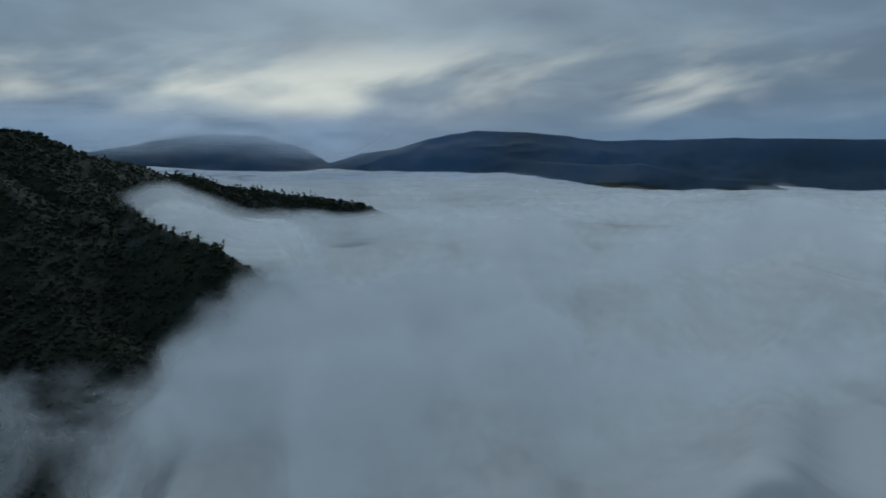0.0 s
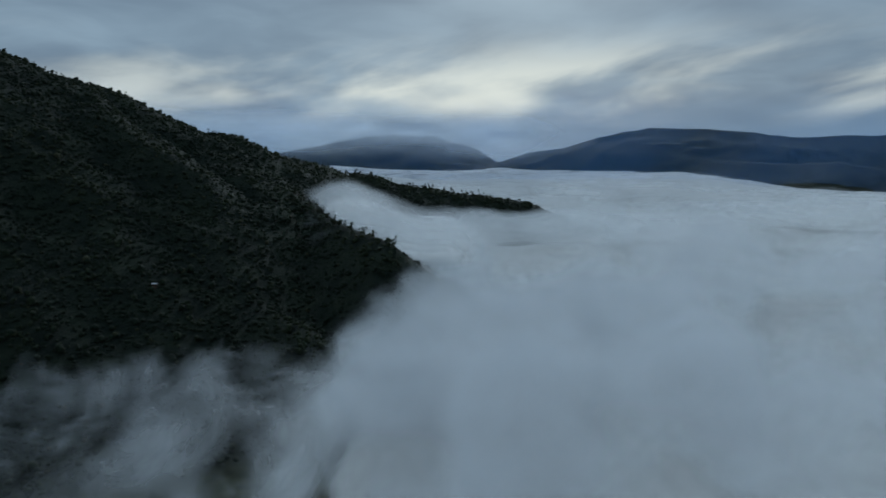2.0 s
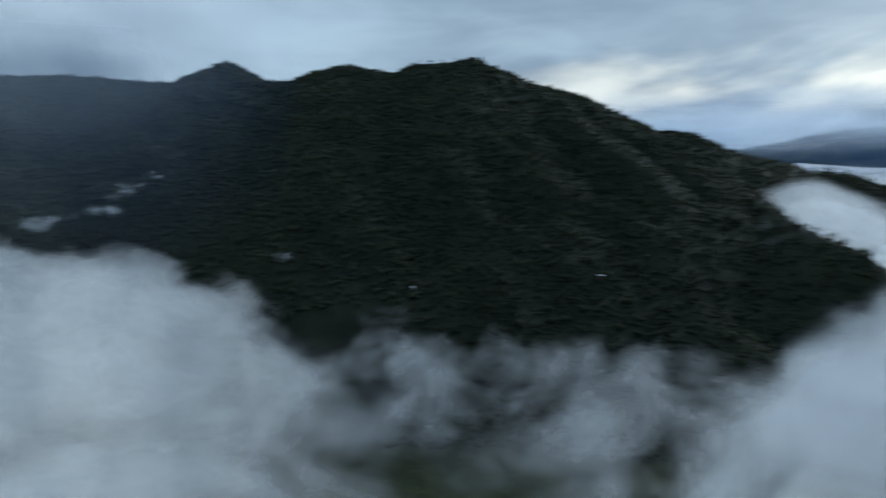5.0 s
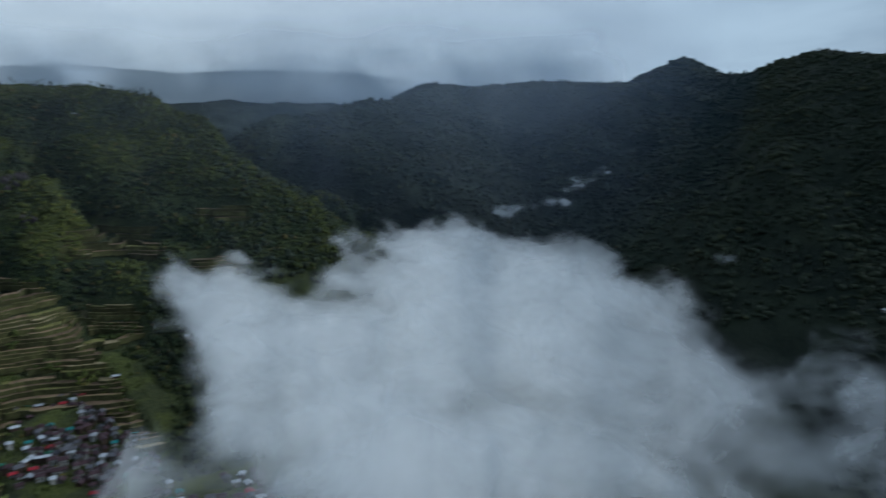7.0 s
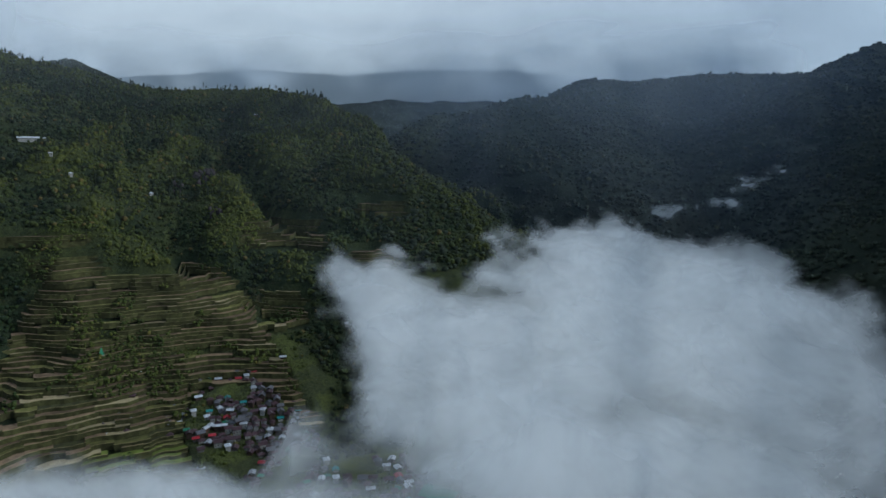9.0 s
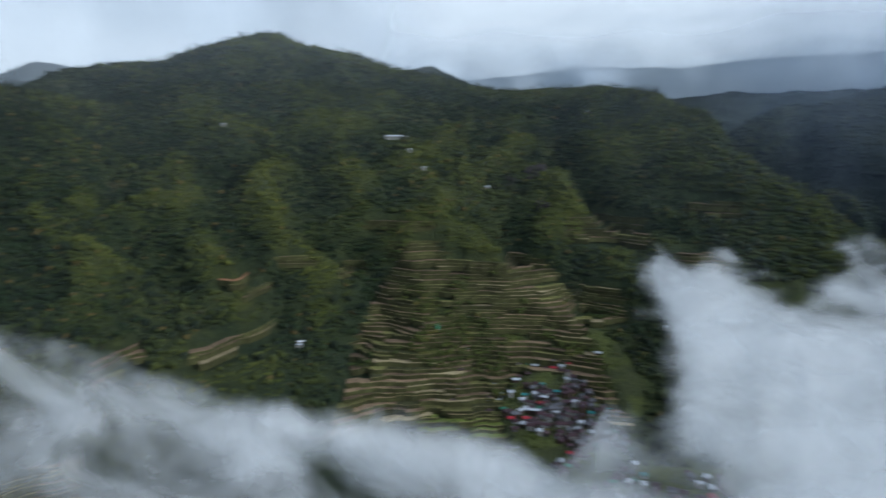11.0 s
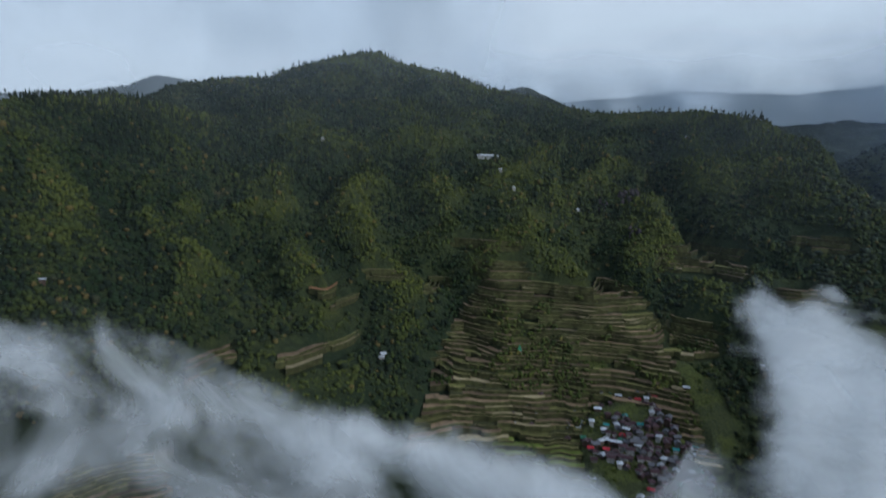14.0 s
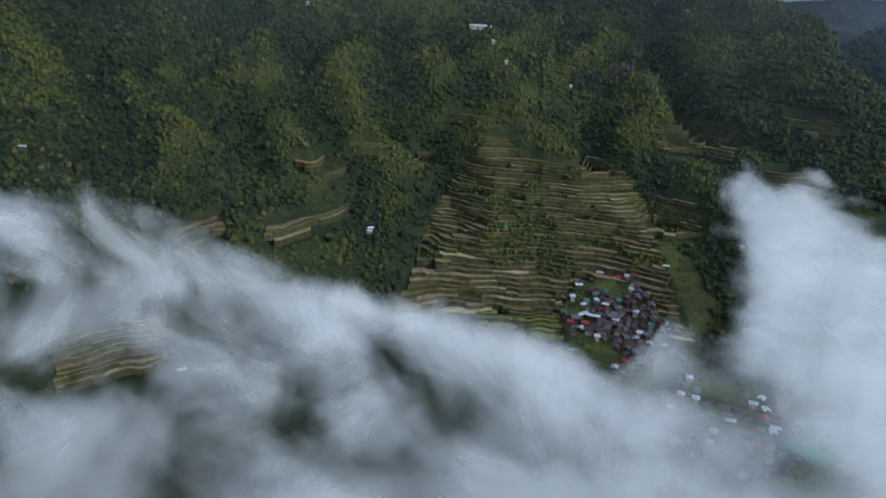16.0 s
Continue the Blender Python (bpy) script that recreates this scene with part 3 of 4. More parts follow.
MIST = vapour("drifting_mist", 0.010, 0.24, 1.0, 5.2, relief=30.0)
# far sheets are whiter: the light they scatter forward put into the tint
FAR_MIST = vapour("distant_mist", 0.0045, 0.30, 1.0, 2.6, (0.97, 0.97, 0.97), 0.0, 20.0, relief=50.0)
CORE = vapour("dense_cloud", 0.005, 0.8, 1.2, 3.4)
TORN = vapour("torn_mist", 0.0125, 0.52, 1.6, 4.3, (0.84, 0.85, 0.86), 0.15, 9.0, 0.56, -0.1, 2.5, -0.80, 7.0)
MIST_TAGS = ("soft grey-white mist drifting over the valley, torn at its edges", "low cloud", "", "stuff")


def drift(d, az0, az1):
    """One leaning, wavering sheet of mist: its foot stands nearer, its head farther off."""
    azs, level = np.arange(az0, az1, 0.7), np.linspace(-1.0, 0.42, 17)
    A, L = np.meshgrid(azs, level, indexing="ij")
    top = cloud_top(A, np.full(A.shape, d))
    tall = min(100.0, 40 + d * 0.09)
    waver = 1 + 0.02 * fbm(A / 5, np.full(A.shape, d / 15), 2, 21)
    R = (d + L * tall * 2.1) * waver
    Z = top + L * tall
    X, Y = polar(A, R)
    size, heap = billow(X, Y, R, 60)
    rise = (0.16 + 0.85 * (heap - 0.15)) * (1 - 0.6 * ease(R, 1200, 2600))
    body = 1 - ease(L, rise - 0.38, rise + 0.10)
    thick = sea_cover(A, R, Z)
    thick = np.minimum(thick, 1.0) * body * ease(Z - height(X, Y), -6, 18) * ease(L, -1.0, -0.75)
    quads = ring_grid(azs, level, False)
    flat = np.maximum(thick, 0).reshape(-1)
    keep = flat[quads].max(axis=1) > 0.03
    if not keep.any():
        return
    me = sheet("mist", np.stack([X, Y, Z], -1).reshape(-1, 3), quads[keep], MIST if d < 1150 else FAR_MIST)
    me.attributes.new("thick", "FLOAT", "POINT").data.foreach_set("value", flat.astype(np.float32))
    tagged(new("mist", me), *MIST_TAGS)


for d in np.geomspace(235, 4500, 60):
    drift(d, -58.0, 32.0)

# the dense body of the cloud below them
cloud_az, cloud_d = np.arange(-58.0, 32.0, 0.8), np.geomspace(110, 4900, 150)
CA, CD = np.meshgrid(cloud_az, cloud_d, indexing="ij")
CX, CY = polar(CA, CD)
size0, heap0 = billow(CX, CY, CD, 60)
cloud_quads = ring_grid(cloud_az, cloud_d, False)
Z = cloud_top(CA, CD) - 84 * (1 - 0.8 * ease(CD, 1500, 3500)) * (1 - 0.72 * cove(CA, CD)) + 40 * (heap0 - 0.2) * (1 - 0.4 * ease(CD, 1500, 3500))
thick = (sea_cover(CA, CD, Z, True) * 1.5 - 0.5) * ease(Z - height(CX, CY), -6, 22)
flat = np.maximum(thick, 0).reshape(-1)
keep = flat[cloud_quads].max(axis=1) > 0.03
me = sheet("cloud_body", np.stack([CX, CY, Z], -1).reshape(-1, 3), cloud_quads[keep], CORE)
me.attributes.new("thick", "FLOAT", "POINT").data.foreach_set("value", flat.astype(np.float32))
tagged(new("cloud_body", me), "dense grey-white cloud filling the valley", "low cloud", "", "stuff")


def puffs(d, az0, az1):
    """One steep, wavering sheet of heaped and torn mist across the valley."""
    azs, level = np.arange(az0, az1, 0.35), np.linspace(-1.0, 0.55, 40)
    A, L = np.meshgrid(azs, level, indexing="ij")
    tall = 52 + d * 0.05
    waver = 1 + 0.025 * fbm(A / 6, np.full(A.shape, d / 15), 3, 21)
    R = (d + L * tall * 0.9) * waver
    X, Y = polar(A, R)
    size, heap = billow(X, Y, R, 60)
    R = R + 12 * (heap - 0.2)
    X, Y = polar(A, R)
    Z = cloud_top(A, np.full(A.shape, d)) + L * tall
    rise = 0.10 + 0.55 * (heap - 0.15) + 0.7 * fbm(X / 30, Y / 30 + Z / 30, 3, 77)
    thick = valley_cover(A, R, Z) * (1 - ease(L, rise - 0.45, rise + 0.15)) * (1 - 0.8 * open_water(A, R))
    thick = thick * ease(Z - height(X, Y), 0, 26) * ease(L, -1.0, -0.55)
    quads, flat = ring_grid(azs, level, False), np.maximum(thick, 0).reshape(-1)
    keep = flat[quads].max(axis=1) > 0.02
    if not keep.any():
        return
    me = sheet("mist", np.stack([X, Y, Z], -1).reshape(-1, 3), quads[keep], TORN)
    me.attributes.new("thick", "FLOAT", "POINT").data.foreach_set("value", flat.astype(np.float32))
    tagged(new("mist", me), *MIST_TAGS)


for d in np.geomspace(225, 1400, 22):
    puffs(d, 5.0, 182.0)


def wisp(az, el, d, wa, we):
    """A small torn scrap of mist, three sheets deep."""
    for k in range(3):
        azs, els = np.linspace(az - 2.2 * wa, az + 2.2 * wa, 28), np.linspace(el - 2.2 * we, el + 2.2 * we, 18)
        A, E = np.meshgrid(azs, els, indexing="ij")
        R = d + 14 * k + 400 * np.tan(np.radians(E - el))
        X, Y = polar(A, R)
        Z = EYE[2] + R * np.tan(np.radians(E))
        thick = 0.66 * np.exp(-((A - az) / wa) ** 2 - ((E - el) / we) ** 2) * np.clip(0.75 + 2.6 * fbm(A * 1.1, E * 2.0, 3, 71 + k), 0, 1.2)
        me = sheet("wisp", np.stack([X, Y, Z], -1).reshape(-1, 3), ring_grid(azs, els, False), WISP)
        me.attributes.new("thick", "FLOAT", "POINT").data.foreach_set("value", thick.reshape(-1).astype(np.float32))
        tagged(new("wisp", me), "small white scrap of mist against the dark slope", "low cloud", "", "stuff")


WISP = vapour("scrap_of_mist", 0.02, 0.5, 0.9, 4.5)
for scrap in ((66.6, -2.3, 1330, 1.7, 0.95), (64.8, -1.1, 1400, 1.5, 0.6), (69.5, -3.6, 1280, 2.6, 0.7), (73.0, -4.4, 1230, 2.4, 0.7), (55.0, -8.0, 900, 2.6, 1.1), (45.5, -9.6, 860, 1.8, 1.1)):
    wisp(*scrap)

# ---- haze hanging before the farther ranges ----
# the haze of distance put in as tinted sheets, blue by their own colour
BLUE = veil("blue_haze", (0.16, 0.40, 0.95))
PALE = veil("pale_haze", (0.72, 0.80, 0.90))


def haze(az0, az1, d, z0, z1, least, most, seed, mat, wide=9.0):
    """A hanging veil between two bearings, thicker upwards, gone at its rims."""
    azs, zs = np.arange(az0, az1, 0.8), np.linspace(z0, z1, 24)
    A, Z = np.meshgrid(azs, zs, indexing="ij")
    R = d * (1 + 0.10 * fbm(A / 7, Z / 200, 3, seed))
    X, Y = polar(A, R)
    rim = ease(A, az0, az0 + wide) * (1 - ease(A, az1 - 9, az1))
    level = (Z - z0) / (z1 - z0) + 0.2 * fbm(A / 9, Z / 90, 4, seed + 5)
    thick = (least + (most - least) * ease(level, 0.15, 0.6)) * rim * ease(level, 0.0, 0.12) * (1 - ease(level, 0.48, 0.86)) * (1 - ease((Z - z0) / (z1 - z0), 0.75, 0.98))
    quads = ring_grid(azs, zs, False)
    quads = quads[np.maximum(thick, 0).reshape(-1)[quads].max(axis=1) > 0.002]
    me = sheet("hanging_haze", np.stack([X, Y, Z], -1).reshape(-1, 3), quads, mat)
    me.attributes.new("thick", "FLOAT", "POINT").data.foreach_set("value", np.maximum(thick, 0).reshape(-1).astype(np.float32))
    return tagged(new("hanging_haze", me), "thin blue-grey haze hanging before the far mountains", "haze", kind="stuff")


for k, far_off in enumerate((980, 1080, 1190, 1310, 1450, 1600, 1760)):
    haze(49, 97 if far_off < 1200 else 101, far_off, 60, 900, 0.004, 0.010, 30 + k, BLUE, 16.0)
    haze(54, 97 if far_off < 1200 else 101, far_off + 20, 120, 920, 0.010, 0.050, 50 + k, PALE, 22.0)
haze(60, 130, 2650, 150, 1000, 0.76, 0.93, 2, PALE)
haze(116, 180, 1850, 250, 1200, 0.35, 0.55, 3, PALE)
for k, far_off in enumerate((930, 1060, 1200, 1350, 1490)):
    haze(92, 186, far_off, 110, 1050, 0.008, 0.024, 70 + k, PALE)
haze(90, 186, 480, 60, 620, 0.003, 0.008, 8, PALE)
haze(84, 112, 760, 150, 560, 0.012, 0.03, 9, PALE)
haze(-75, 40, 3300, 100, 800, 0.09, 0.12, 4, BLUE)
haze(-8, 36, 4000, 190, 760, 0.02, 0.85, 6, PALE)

# ---- trees ----
rng = np.random.default_rng(5)
PHI = (1 + 5 ** 0.5) / 2
ICO_V = np.array([(-1, PHI, 0), (1, PHI, 0), (-1, -PHI, 0), (1, -PHI, 0), (0, -1, PHI), (0, 1, PHI), (0, -1, -PHI), (0, 1, -PHI), (PHI, 0, -1), (PHI, 0, 1), (-PHI, 0, -1), (-PHI, 0, 1)]) / math.hypot(1, PHI)
ICO_F = np.array([(a, b, c) for a in range(12) for b in range(a + 1, 12) for c in range(b + 1, 12)
                  if all(abs(np.linalg.norm(ICO_V[i] - ICO_V[j]) - 1.05146) < 0.01 for i, j in ((a, b), (b, c), (a, c)))])
for i, (a, b, c) in enumerate(ICO_F):
    if np.dot(np.cross(ICO_V[b] - ICO_V[a], ICO_V[c] - ICO_V[a]), ICO_V[a]) < 0:
        ICO_F[i] = (a, c, b)
ICO_TOP = ICO_F[ICO_V[ICO_F].mean(axis=1)[:, 2] > -0.6]


def joined(pieces):
    vs, fs, n = [], [], 0
    for v, f in pieces:
        vs.append(v)
        fs.append(np.asarray(f) + n)
        n += len(v)
    return np.concatenate(vs), np.concatenate(fs)


def clump(centre, radius, squash=0.8, jag=0.42):
    v = ICO_V * (1 + rng.uniform(-jag, jag, (12, 1))) * radius
    v[:, 2] *= squash
    return v + np.asarray(centre), ICO_TOP


def leaf_crown(lumps, width, tall):
    out = []
    for i in range(lumps):
        a, r = rng.uniform(0, 6.28), width * rng.uniform(0.1, 0.42) * (i > 0)
        out.append(clump((r * math.cos(a), r * math.sin(a), tall * rng.uniform(0.22, 0.5) * (1.0 if lumps == 1 else 1.4)), width * rng.uniform(0.34, 0.55)))
    return joined(out)


def pine_crown(tall, width, tiers=3):
    out = []
    for i in range(tiers):
        z = tall * (0.3 + 0.7 * i / tiers)
        r = width * (1 - 0.75 * i / tiers) * 0.5
        n = 6
        ring = [(r * rng.uniform(0.6, 1.2) * math.cos(6.28 * j / n), r * rng.uniform(0.6, 1.2) * math.sin(6.28 * j / n), z + rng.uniform(-0.06, 0.06) * tall) for j in range(n)]
        v = np.array(ring + [(rng.uniform(-0.3, 0.3), rng.uniform(-0.3, 0.3), z + tall * 0.36)])
        out.append((v, [(j, (j + 1) % n, n) for j in range(n)]))
    return joined(out)


def part(name, me, parent, label=""):
    ob = new(name, me)
    ob.parent = parent
    return tagged(ob, label) if label else ob


def tri_mesh(name, v, f, mat, smooth_it=False):
    me = sheet(name, v, f, mat)
    me.polygons.foreach_set("use_smooth", np.full(len(f), smooth_it))
    return me


def wood(name, label, kinds, xy, scales, mat, lift=0.0):
    """One mesh of many trees, at the places xy, each a turned and scaled pick of the kinds."""
    x, y = xy
    z = height(x, y) - 0.6 + lift
    pick, turn = rng.integers(0, len(kinds), len(x)), rng.uniform(0, 6.28, len(x))
    vs, fs, n = [], [], 0
    for k, (v, f) in enumerate(kinds):
        at = np.nonzero(pick == k)[0]
        c, s, q = np.cos(turn[at])[:, None], np.sin(turn[at])[:, None], scales[at][:, None]
        vx, vy = (v[:, 0] * c - v[:, 1] * s) * q + x[at][:, None], (v[:, 0] * s + v[:, 1] * c) * q + y[at][:, None]
        vz = v[:, 2] * q * rng.uniform(0.8, 1.25, (len(at), 1)) + z[at][:, None]
        vs.append(np.stack([vx, vy, vz], -1).reshape(-1, 3))
        fs.append((f[None] + (n + np.arange(len(at)) * len(v))[:, None, None]).reshape(-1, 3))
        n += len(at) * len(v)
    v = np.concatenate(vs)
    me = tri_mesh(name, v, np.concatenate(fs), mat, True)
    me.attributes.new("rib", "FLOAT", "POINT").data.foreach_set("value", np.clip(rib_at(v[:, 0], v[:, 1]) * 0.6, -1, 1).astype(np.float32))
    return tagged(new(name, me), label, "forest", kind="stuff")


def in_village(az, d):
    a = ((az - 109.5) * 10.4 / 90) ** 2 + ((d - 605) / 115) ** 2 < 1
    b = ((az - 97.5) * 8 / 82) ** 2 + ((d - 462) / 72) ** 2 < 1
    return a | b


def scatter(count, az0, az1, near, far, clear=0.0, seed=0, low=-1e9, high=1e9, lean=0.0):
    """Places on the plan between two bearings, from near to far, left out where the slope is open."""
    az = rng.uniform(az0, az1, count)
    lo, hi = near(az), far(az)
    d = np.sqrt(lo ** 2 + (hi ** 2 - lo ** 2) * rng.uniform(0, 1, count))
    x, y = polar(az, d)
    z = base_height(x, y)
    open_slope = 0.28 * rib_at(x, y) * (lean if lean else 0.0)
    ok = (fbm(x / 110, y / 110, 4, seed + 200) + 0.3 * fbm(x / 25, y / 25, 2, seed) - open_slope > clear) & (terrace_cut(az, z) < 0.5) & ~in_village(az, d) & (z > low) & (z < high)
    return x[ok], y[ok]


def along_crest(pts, extra=45.0):
    az, d = bearing(np.array([p[0] for p in pts]), np.array([p[1] for p in pts]))
    order = np.argsort(az)
    return lambda a: np.interp(a, az[order], d[order]) + extra


def even(d):
    return lambda a: np.full(np.shape(a), float(d))


west_far, sw_far = along_crest(WEST[:19]), along_crest(SOUTHWEST[1:])
west_end = lambda a: np.where(a > 145, sw_far(np.minimum(a, 175)), west_far(a))
BROAD = [leaf_crown(2, 9.0, 9.0) for _ in range(8)]
TREES = [leaf_crown(1, 8.0, 6.5) for _ in range(14)] + [leaf_crown(2, 9.0, 9.0) for _ in range(3)]
BUSHY = [leaf_crown(1, 12.0, 10.0) for _ in range(6)]
SMALL = [leaf_crown(1, 5.0, 3.4) for _ in range(6)]
PINES = [pine_crown(13.0, 6.0) for _ in range(6)]


def sizes(xy, lo, hi):
    return lo + (hi - lo) * rng.random(len(xy[0])) ** 1.7


for args, name, label, kinds, lo, hi, mat in (
        ((62000, 97, 176, even(520), west_end, -0.5, 1), "broadleaf_forest", "dense dark green broadleaf forest on the western slope", TREES, 0.26, 0.9, FOREST),
        # gully trees take the dark foliage: shade put into their colour
        ((15000, 97, 176, even(520), west_end, 0.02, 9, -1e9, 1e9, 3.0), "broadleaf_forest", "trees filling the gullies of the western slope, coloured dark for the shade there", TREES, 0.4, 0.95, PINE_AND_SHADE),
        ((8000, 97, 176, even(950), west_end, -0.02, 2, 235), "pine_forest", "dark green pine forest on the upper western slope", PINES, 0.55, 0.95, PINE_AND_SHADE),
        ((26000, 97, 176, even(520), west_end, -0.10, 3, -1e9, 1e9, -1.4), "shrubs", "bright green shrubs scattered over the western slope", SMALL, 0.4, 0.95, SHRUB),
        # dark foliage again, in place of shade on the upper slope
        ((8000, 126, 176, even(600), west_end, -0.1, 12, -1e9, 1e9, 2.4), "broadleaf_forest", "trees on the upper western slope, their shade put into the leaf colour", TREES, 0.4, 0.95, PINE_AND_SHADE),
        ((17000, 7, 47, even(560), along_crest(EAST, 40), -0.5, 4), "broadleaf_forest", "dense dark forest on the eastern mountain", TREES, 0.42, 0.95, PINE_AND_SHADE),
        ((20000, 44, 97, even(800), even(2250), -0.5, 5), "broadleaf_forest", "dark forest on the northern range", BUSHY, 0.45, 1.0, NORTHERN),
        ((5000, 137, 151, even(1250), even(1640), -0.5, 14), "broadleaf_forest", "dark forest on the shoulder below the western peak", TREES, 0.4, 0.9, PINE_AND_SHADE),
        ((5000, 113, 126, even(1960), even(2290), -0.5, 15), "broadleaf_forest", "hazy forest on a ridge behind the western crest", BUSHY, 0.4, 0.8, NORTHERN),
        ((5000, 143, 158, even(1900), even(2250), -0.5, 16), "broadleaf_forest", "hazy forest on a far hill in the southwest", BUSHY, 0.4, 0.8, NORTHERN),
        ((5000, 84, 97, even(820), even(1250), -0.3, 6), "broadleaf_forest", "dark green trees on the spur in the mist", TREES, 0.4, 0.85, FOREST),
        ((2200, -3, 16, even(1700), even(1990), -0.4, 7), "broadleaf_forest", "dark trees on the headland over the clouds", BROAD, 0.5, 1.0, PINE_AND_SHADE)):
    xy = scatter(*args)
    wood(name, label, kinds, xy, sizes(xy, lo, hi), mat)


def thickets(count, az0, az1, d0, d1, seed, most):
    """Bushes between the fields and round the houses, in drifts."""
    az, d = rng.uniform(az0, az1, count), rng.uniform(d0, d1, count)
    x, y = polar(az, d)
    ok = fbm(x / 38, y / 38, 3, seed) > most
    return x[ok], y[ok]


for xy in (thickets(9000, 101, 130, 640, 960, 801, 0.09), thickets(3000, 88, 118, 400, 700, 805, 0.08)):
    wood("shrubs", "green bushes between the terraces and the houses", SMALL, xy, sizes(xy, 0.35, 0.95), SHRUB, base_height(*xy) - height(*xy) + 0.2)


# ---- single trees along the crests ----
BARK = plain("pine_bark", (0.09, 0.065, 0.05), 0.95, 0, 1.5)


def pine_tree(tall, spread, bare):
    """A tall pine: tapered trunk, bare below, with ragged clumps of needles on short limbs."""
    root = new("pine_tree")
    n, steps = 7, 5
    v, f = [], []
    for k in range(steps):
        q = k / (steps - 1)
        r = 0.30 * (1 - 0.85 * q)
        bend = 0.35 * math.sin(q * 2.2)
        v += [(bend + r * math.cos(6.28 * j / n), r * math.sin(6.28 * j / n), -1.5 + q * (tall + 1.0)) for j in range(n)]
    for k in range(steps - 1):
        for j in range(n):
            a, b = k * n + j, k * n + (j + 1) % n
            f += [(a, b, b + n), (a, b + n, a + n)]
    limbs, clumps = [], []
    for _ in range(15):
        q = rng.uniform(bare, 1.0)
        a, r = rng.uniform(0, 6.28), spread * (1.3 - 0.75 * q) * rng.uniform(0.25, 1.0)
        z = tall * q
        tip = np.array((0.3 + r * math.cos(a), r * math.sin(a), z + 0.12 * r))
        base = np.array((0.3, 0.0, z - 0.25 * r))
        side = np.array((-math.sin(a), math.cos(a), 0)) * 0.07
        limbs.append((np.array([base - side, base + side, base + (0, 0, 0.14), tip]), [(0, 1, 3), (1, 2, 3), (2, 0, 3)]))
        clumps.append(clump(tip, spread * rng.uniform(0.20, 0.38), 0.6, 0.4))
    clumps.append(clump((0.3, 0, tall), spread * 0.25, 1.2, 0.3))
    part("trunk", tri_mesh("trunk", *joined([(np.array(v), np.array(f))] + limbs), BARK), root)
    part("crown", tri_mesh("crown", *joined(clumps), PINE_AND_SHADE), root)
    return tagged(root, "tall dark pine with a bare trunk on the mountain crest", "tree", "crest pines")


pines = [pine_tree(rng.uniform(11, 17), rng.uniform(3.2, 5.0), rng.uniform(0.42, 0.68)) for _ in range(7)]
fresh = list(pines)


def row_of_pines(pts, count, jitter, lo=0.55, hi=1.0):
    """Pines strewn along a crest."""
    xs, ys = np.array([p[0] for p in pts]), np.array([p[1] for p in pts])
    run = np.concatenate([[0], np.cumsum(np.hypot(np.diff(xs), np.diff(ys)))])
    for s in np.sort(rng.uniform(0, run[-1], count)):
        x, y = np.interp(s, run, xs) + rng.normal() * jitter, np.interp(s, run, ys) + rng.normal() * jitter
        z = float(height(np.array([x]), np.array([y]))[0])
        k = int(rng.integers(0, len(pines)))
        m = pose(x, y, z - 0.3, 0, 0, rng.uniform(0, 360))
        if pines[k] in fresh:
            fresh.remove(pines[k])
            pines[k].matrix_world = m
        else:
            q = rng.uniform(lo, hi)
            ob = copy_thing(pines[k], m)
            ob.scale = (q, q, q * rng.uniform(0.85, 1.15))


row_of_pines(WEST[2:19], 170, 12, 0.45, 0.85)
row_of_pines(SOUTHWEST[2:6], 70, 12, 0.5, 0.85)
row_of_pines(EAST[1:13], 45, 8, 0.4, 0.7)
row_of_pines(EAST_SPUR[1:8], 45, 8, 0.6, 1.0)
row_of_pines(HEADLAND[1:8], 45, 8, 0.7, 1.1)

# ---- bare rock faces in the upper ravine ----
ROCK = plain("bare_violet_grey_rock", (0.070, 0.058, 0.062), 0.95, 0.0, 0.10, 0.6)


def rock_face(az, el, wide, tall):
    """A broken cliff of stacked, jagged blocks set into the slope."""
    x, y = meet_base(az, el)
    z = float(height(np.array([x]), np.array([y]))[0])
    out = []
    for _ in range(16):
        u, v = rng.uniform(-0.5, 0.5), rng.uniform(-0.5, 0.5)
        across = u * wide
        back = -v * tall * 1.1
        a = radians(az)
        px, py = x - math.cos(a) * across + math.sin(a) * back, y - math.sin(a) * across - math.cos(a) * back
        pz = float(height(np.array([px]), np.array([py]))[0])
        out.append((clump((px - x, py - y, pz - z + 1.0), wide * rng.uniform(0.10, 0.2), 1.7, 0.35)[0], ICO_F))
    ob = new("rock_face", tri_mesh("rock_face", *joined(out), ROCK))
    ob.location = (x, y, z)
    return tagged(ob, "bare violet-grey rock face breaking out of the wooded slope", "rock", kind="structure")


for cliff in ((110.4, -1.5, 26, 34), (112.6, -2.5, 14, 22), (109.9, -4.6, 18, 20)):
    rock_face(*cliff)

# ---- rice terraces ----
MUD = plain("terrace_mud_and_stubble", (0.195, 0.128, 0.078), 0.9, 0.0, 0.12, 0.5, 0.45)
PADDY = plain("terrace_green_growth", (0.150, 0.142, 0.042), 0.9, 0.0, 0.12, 0.5, 0.4)
BANK = plain("terrace_bank_grass_and_stone", (0.066, 0.066, 0.024), 0.95, 0.0, 0.2, 0.5, 0.3)
CROP = plain("young_rice", (0.135, 0.165, 0.030), 0.9, 0.0, 0.15, 0.35, 0.25)
SOIL = plain("bare_orange_soil", (0.30, 0.135, 0.065), 0.95, 0.0, 0.2, 0.4)
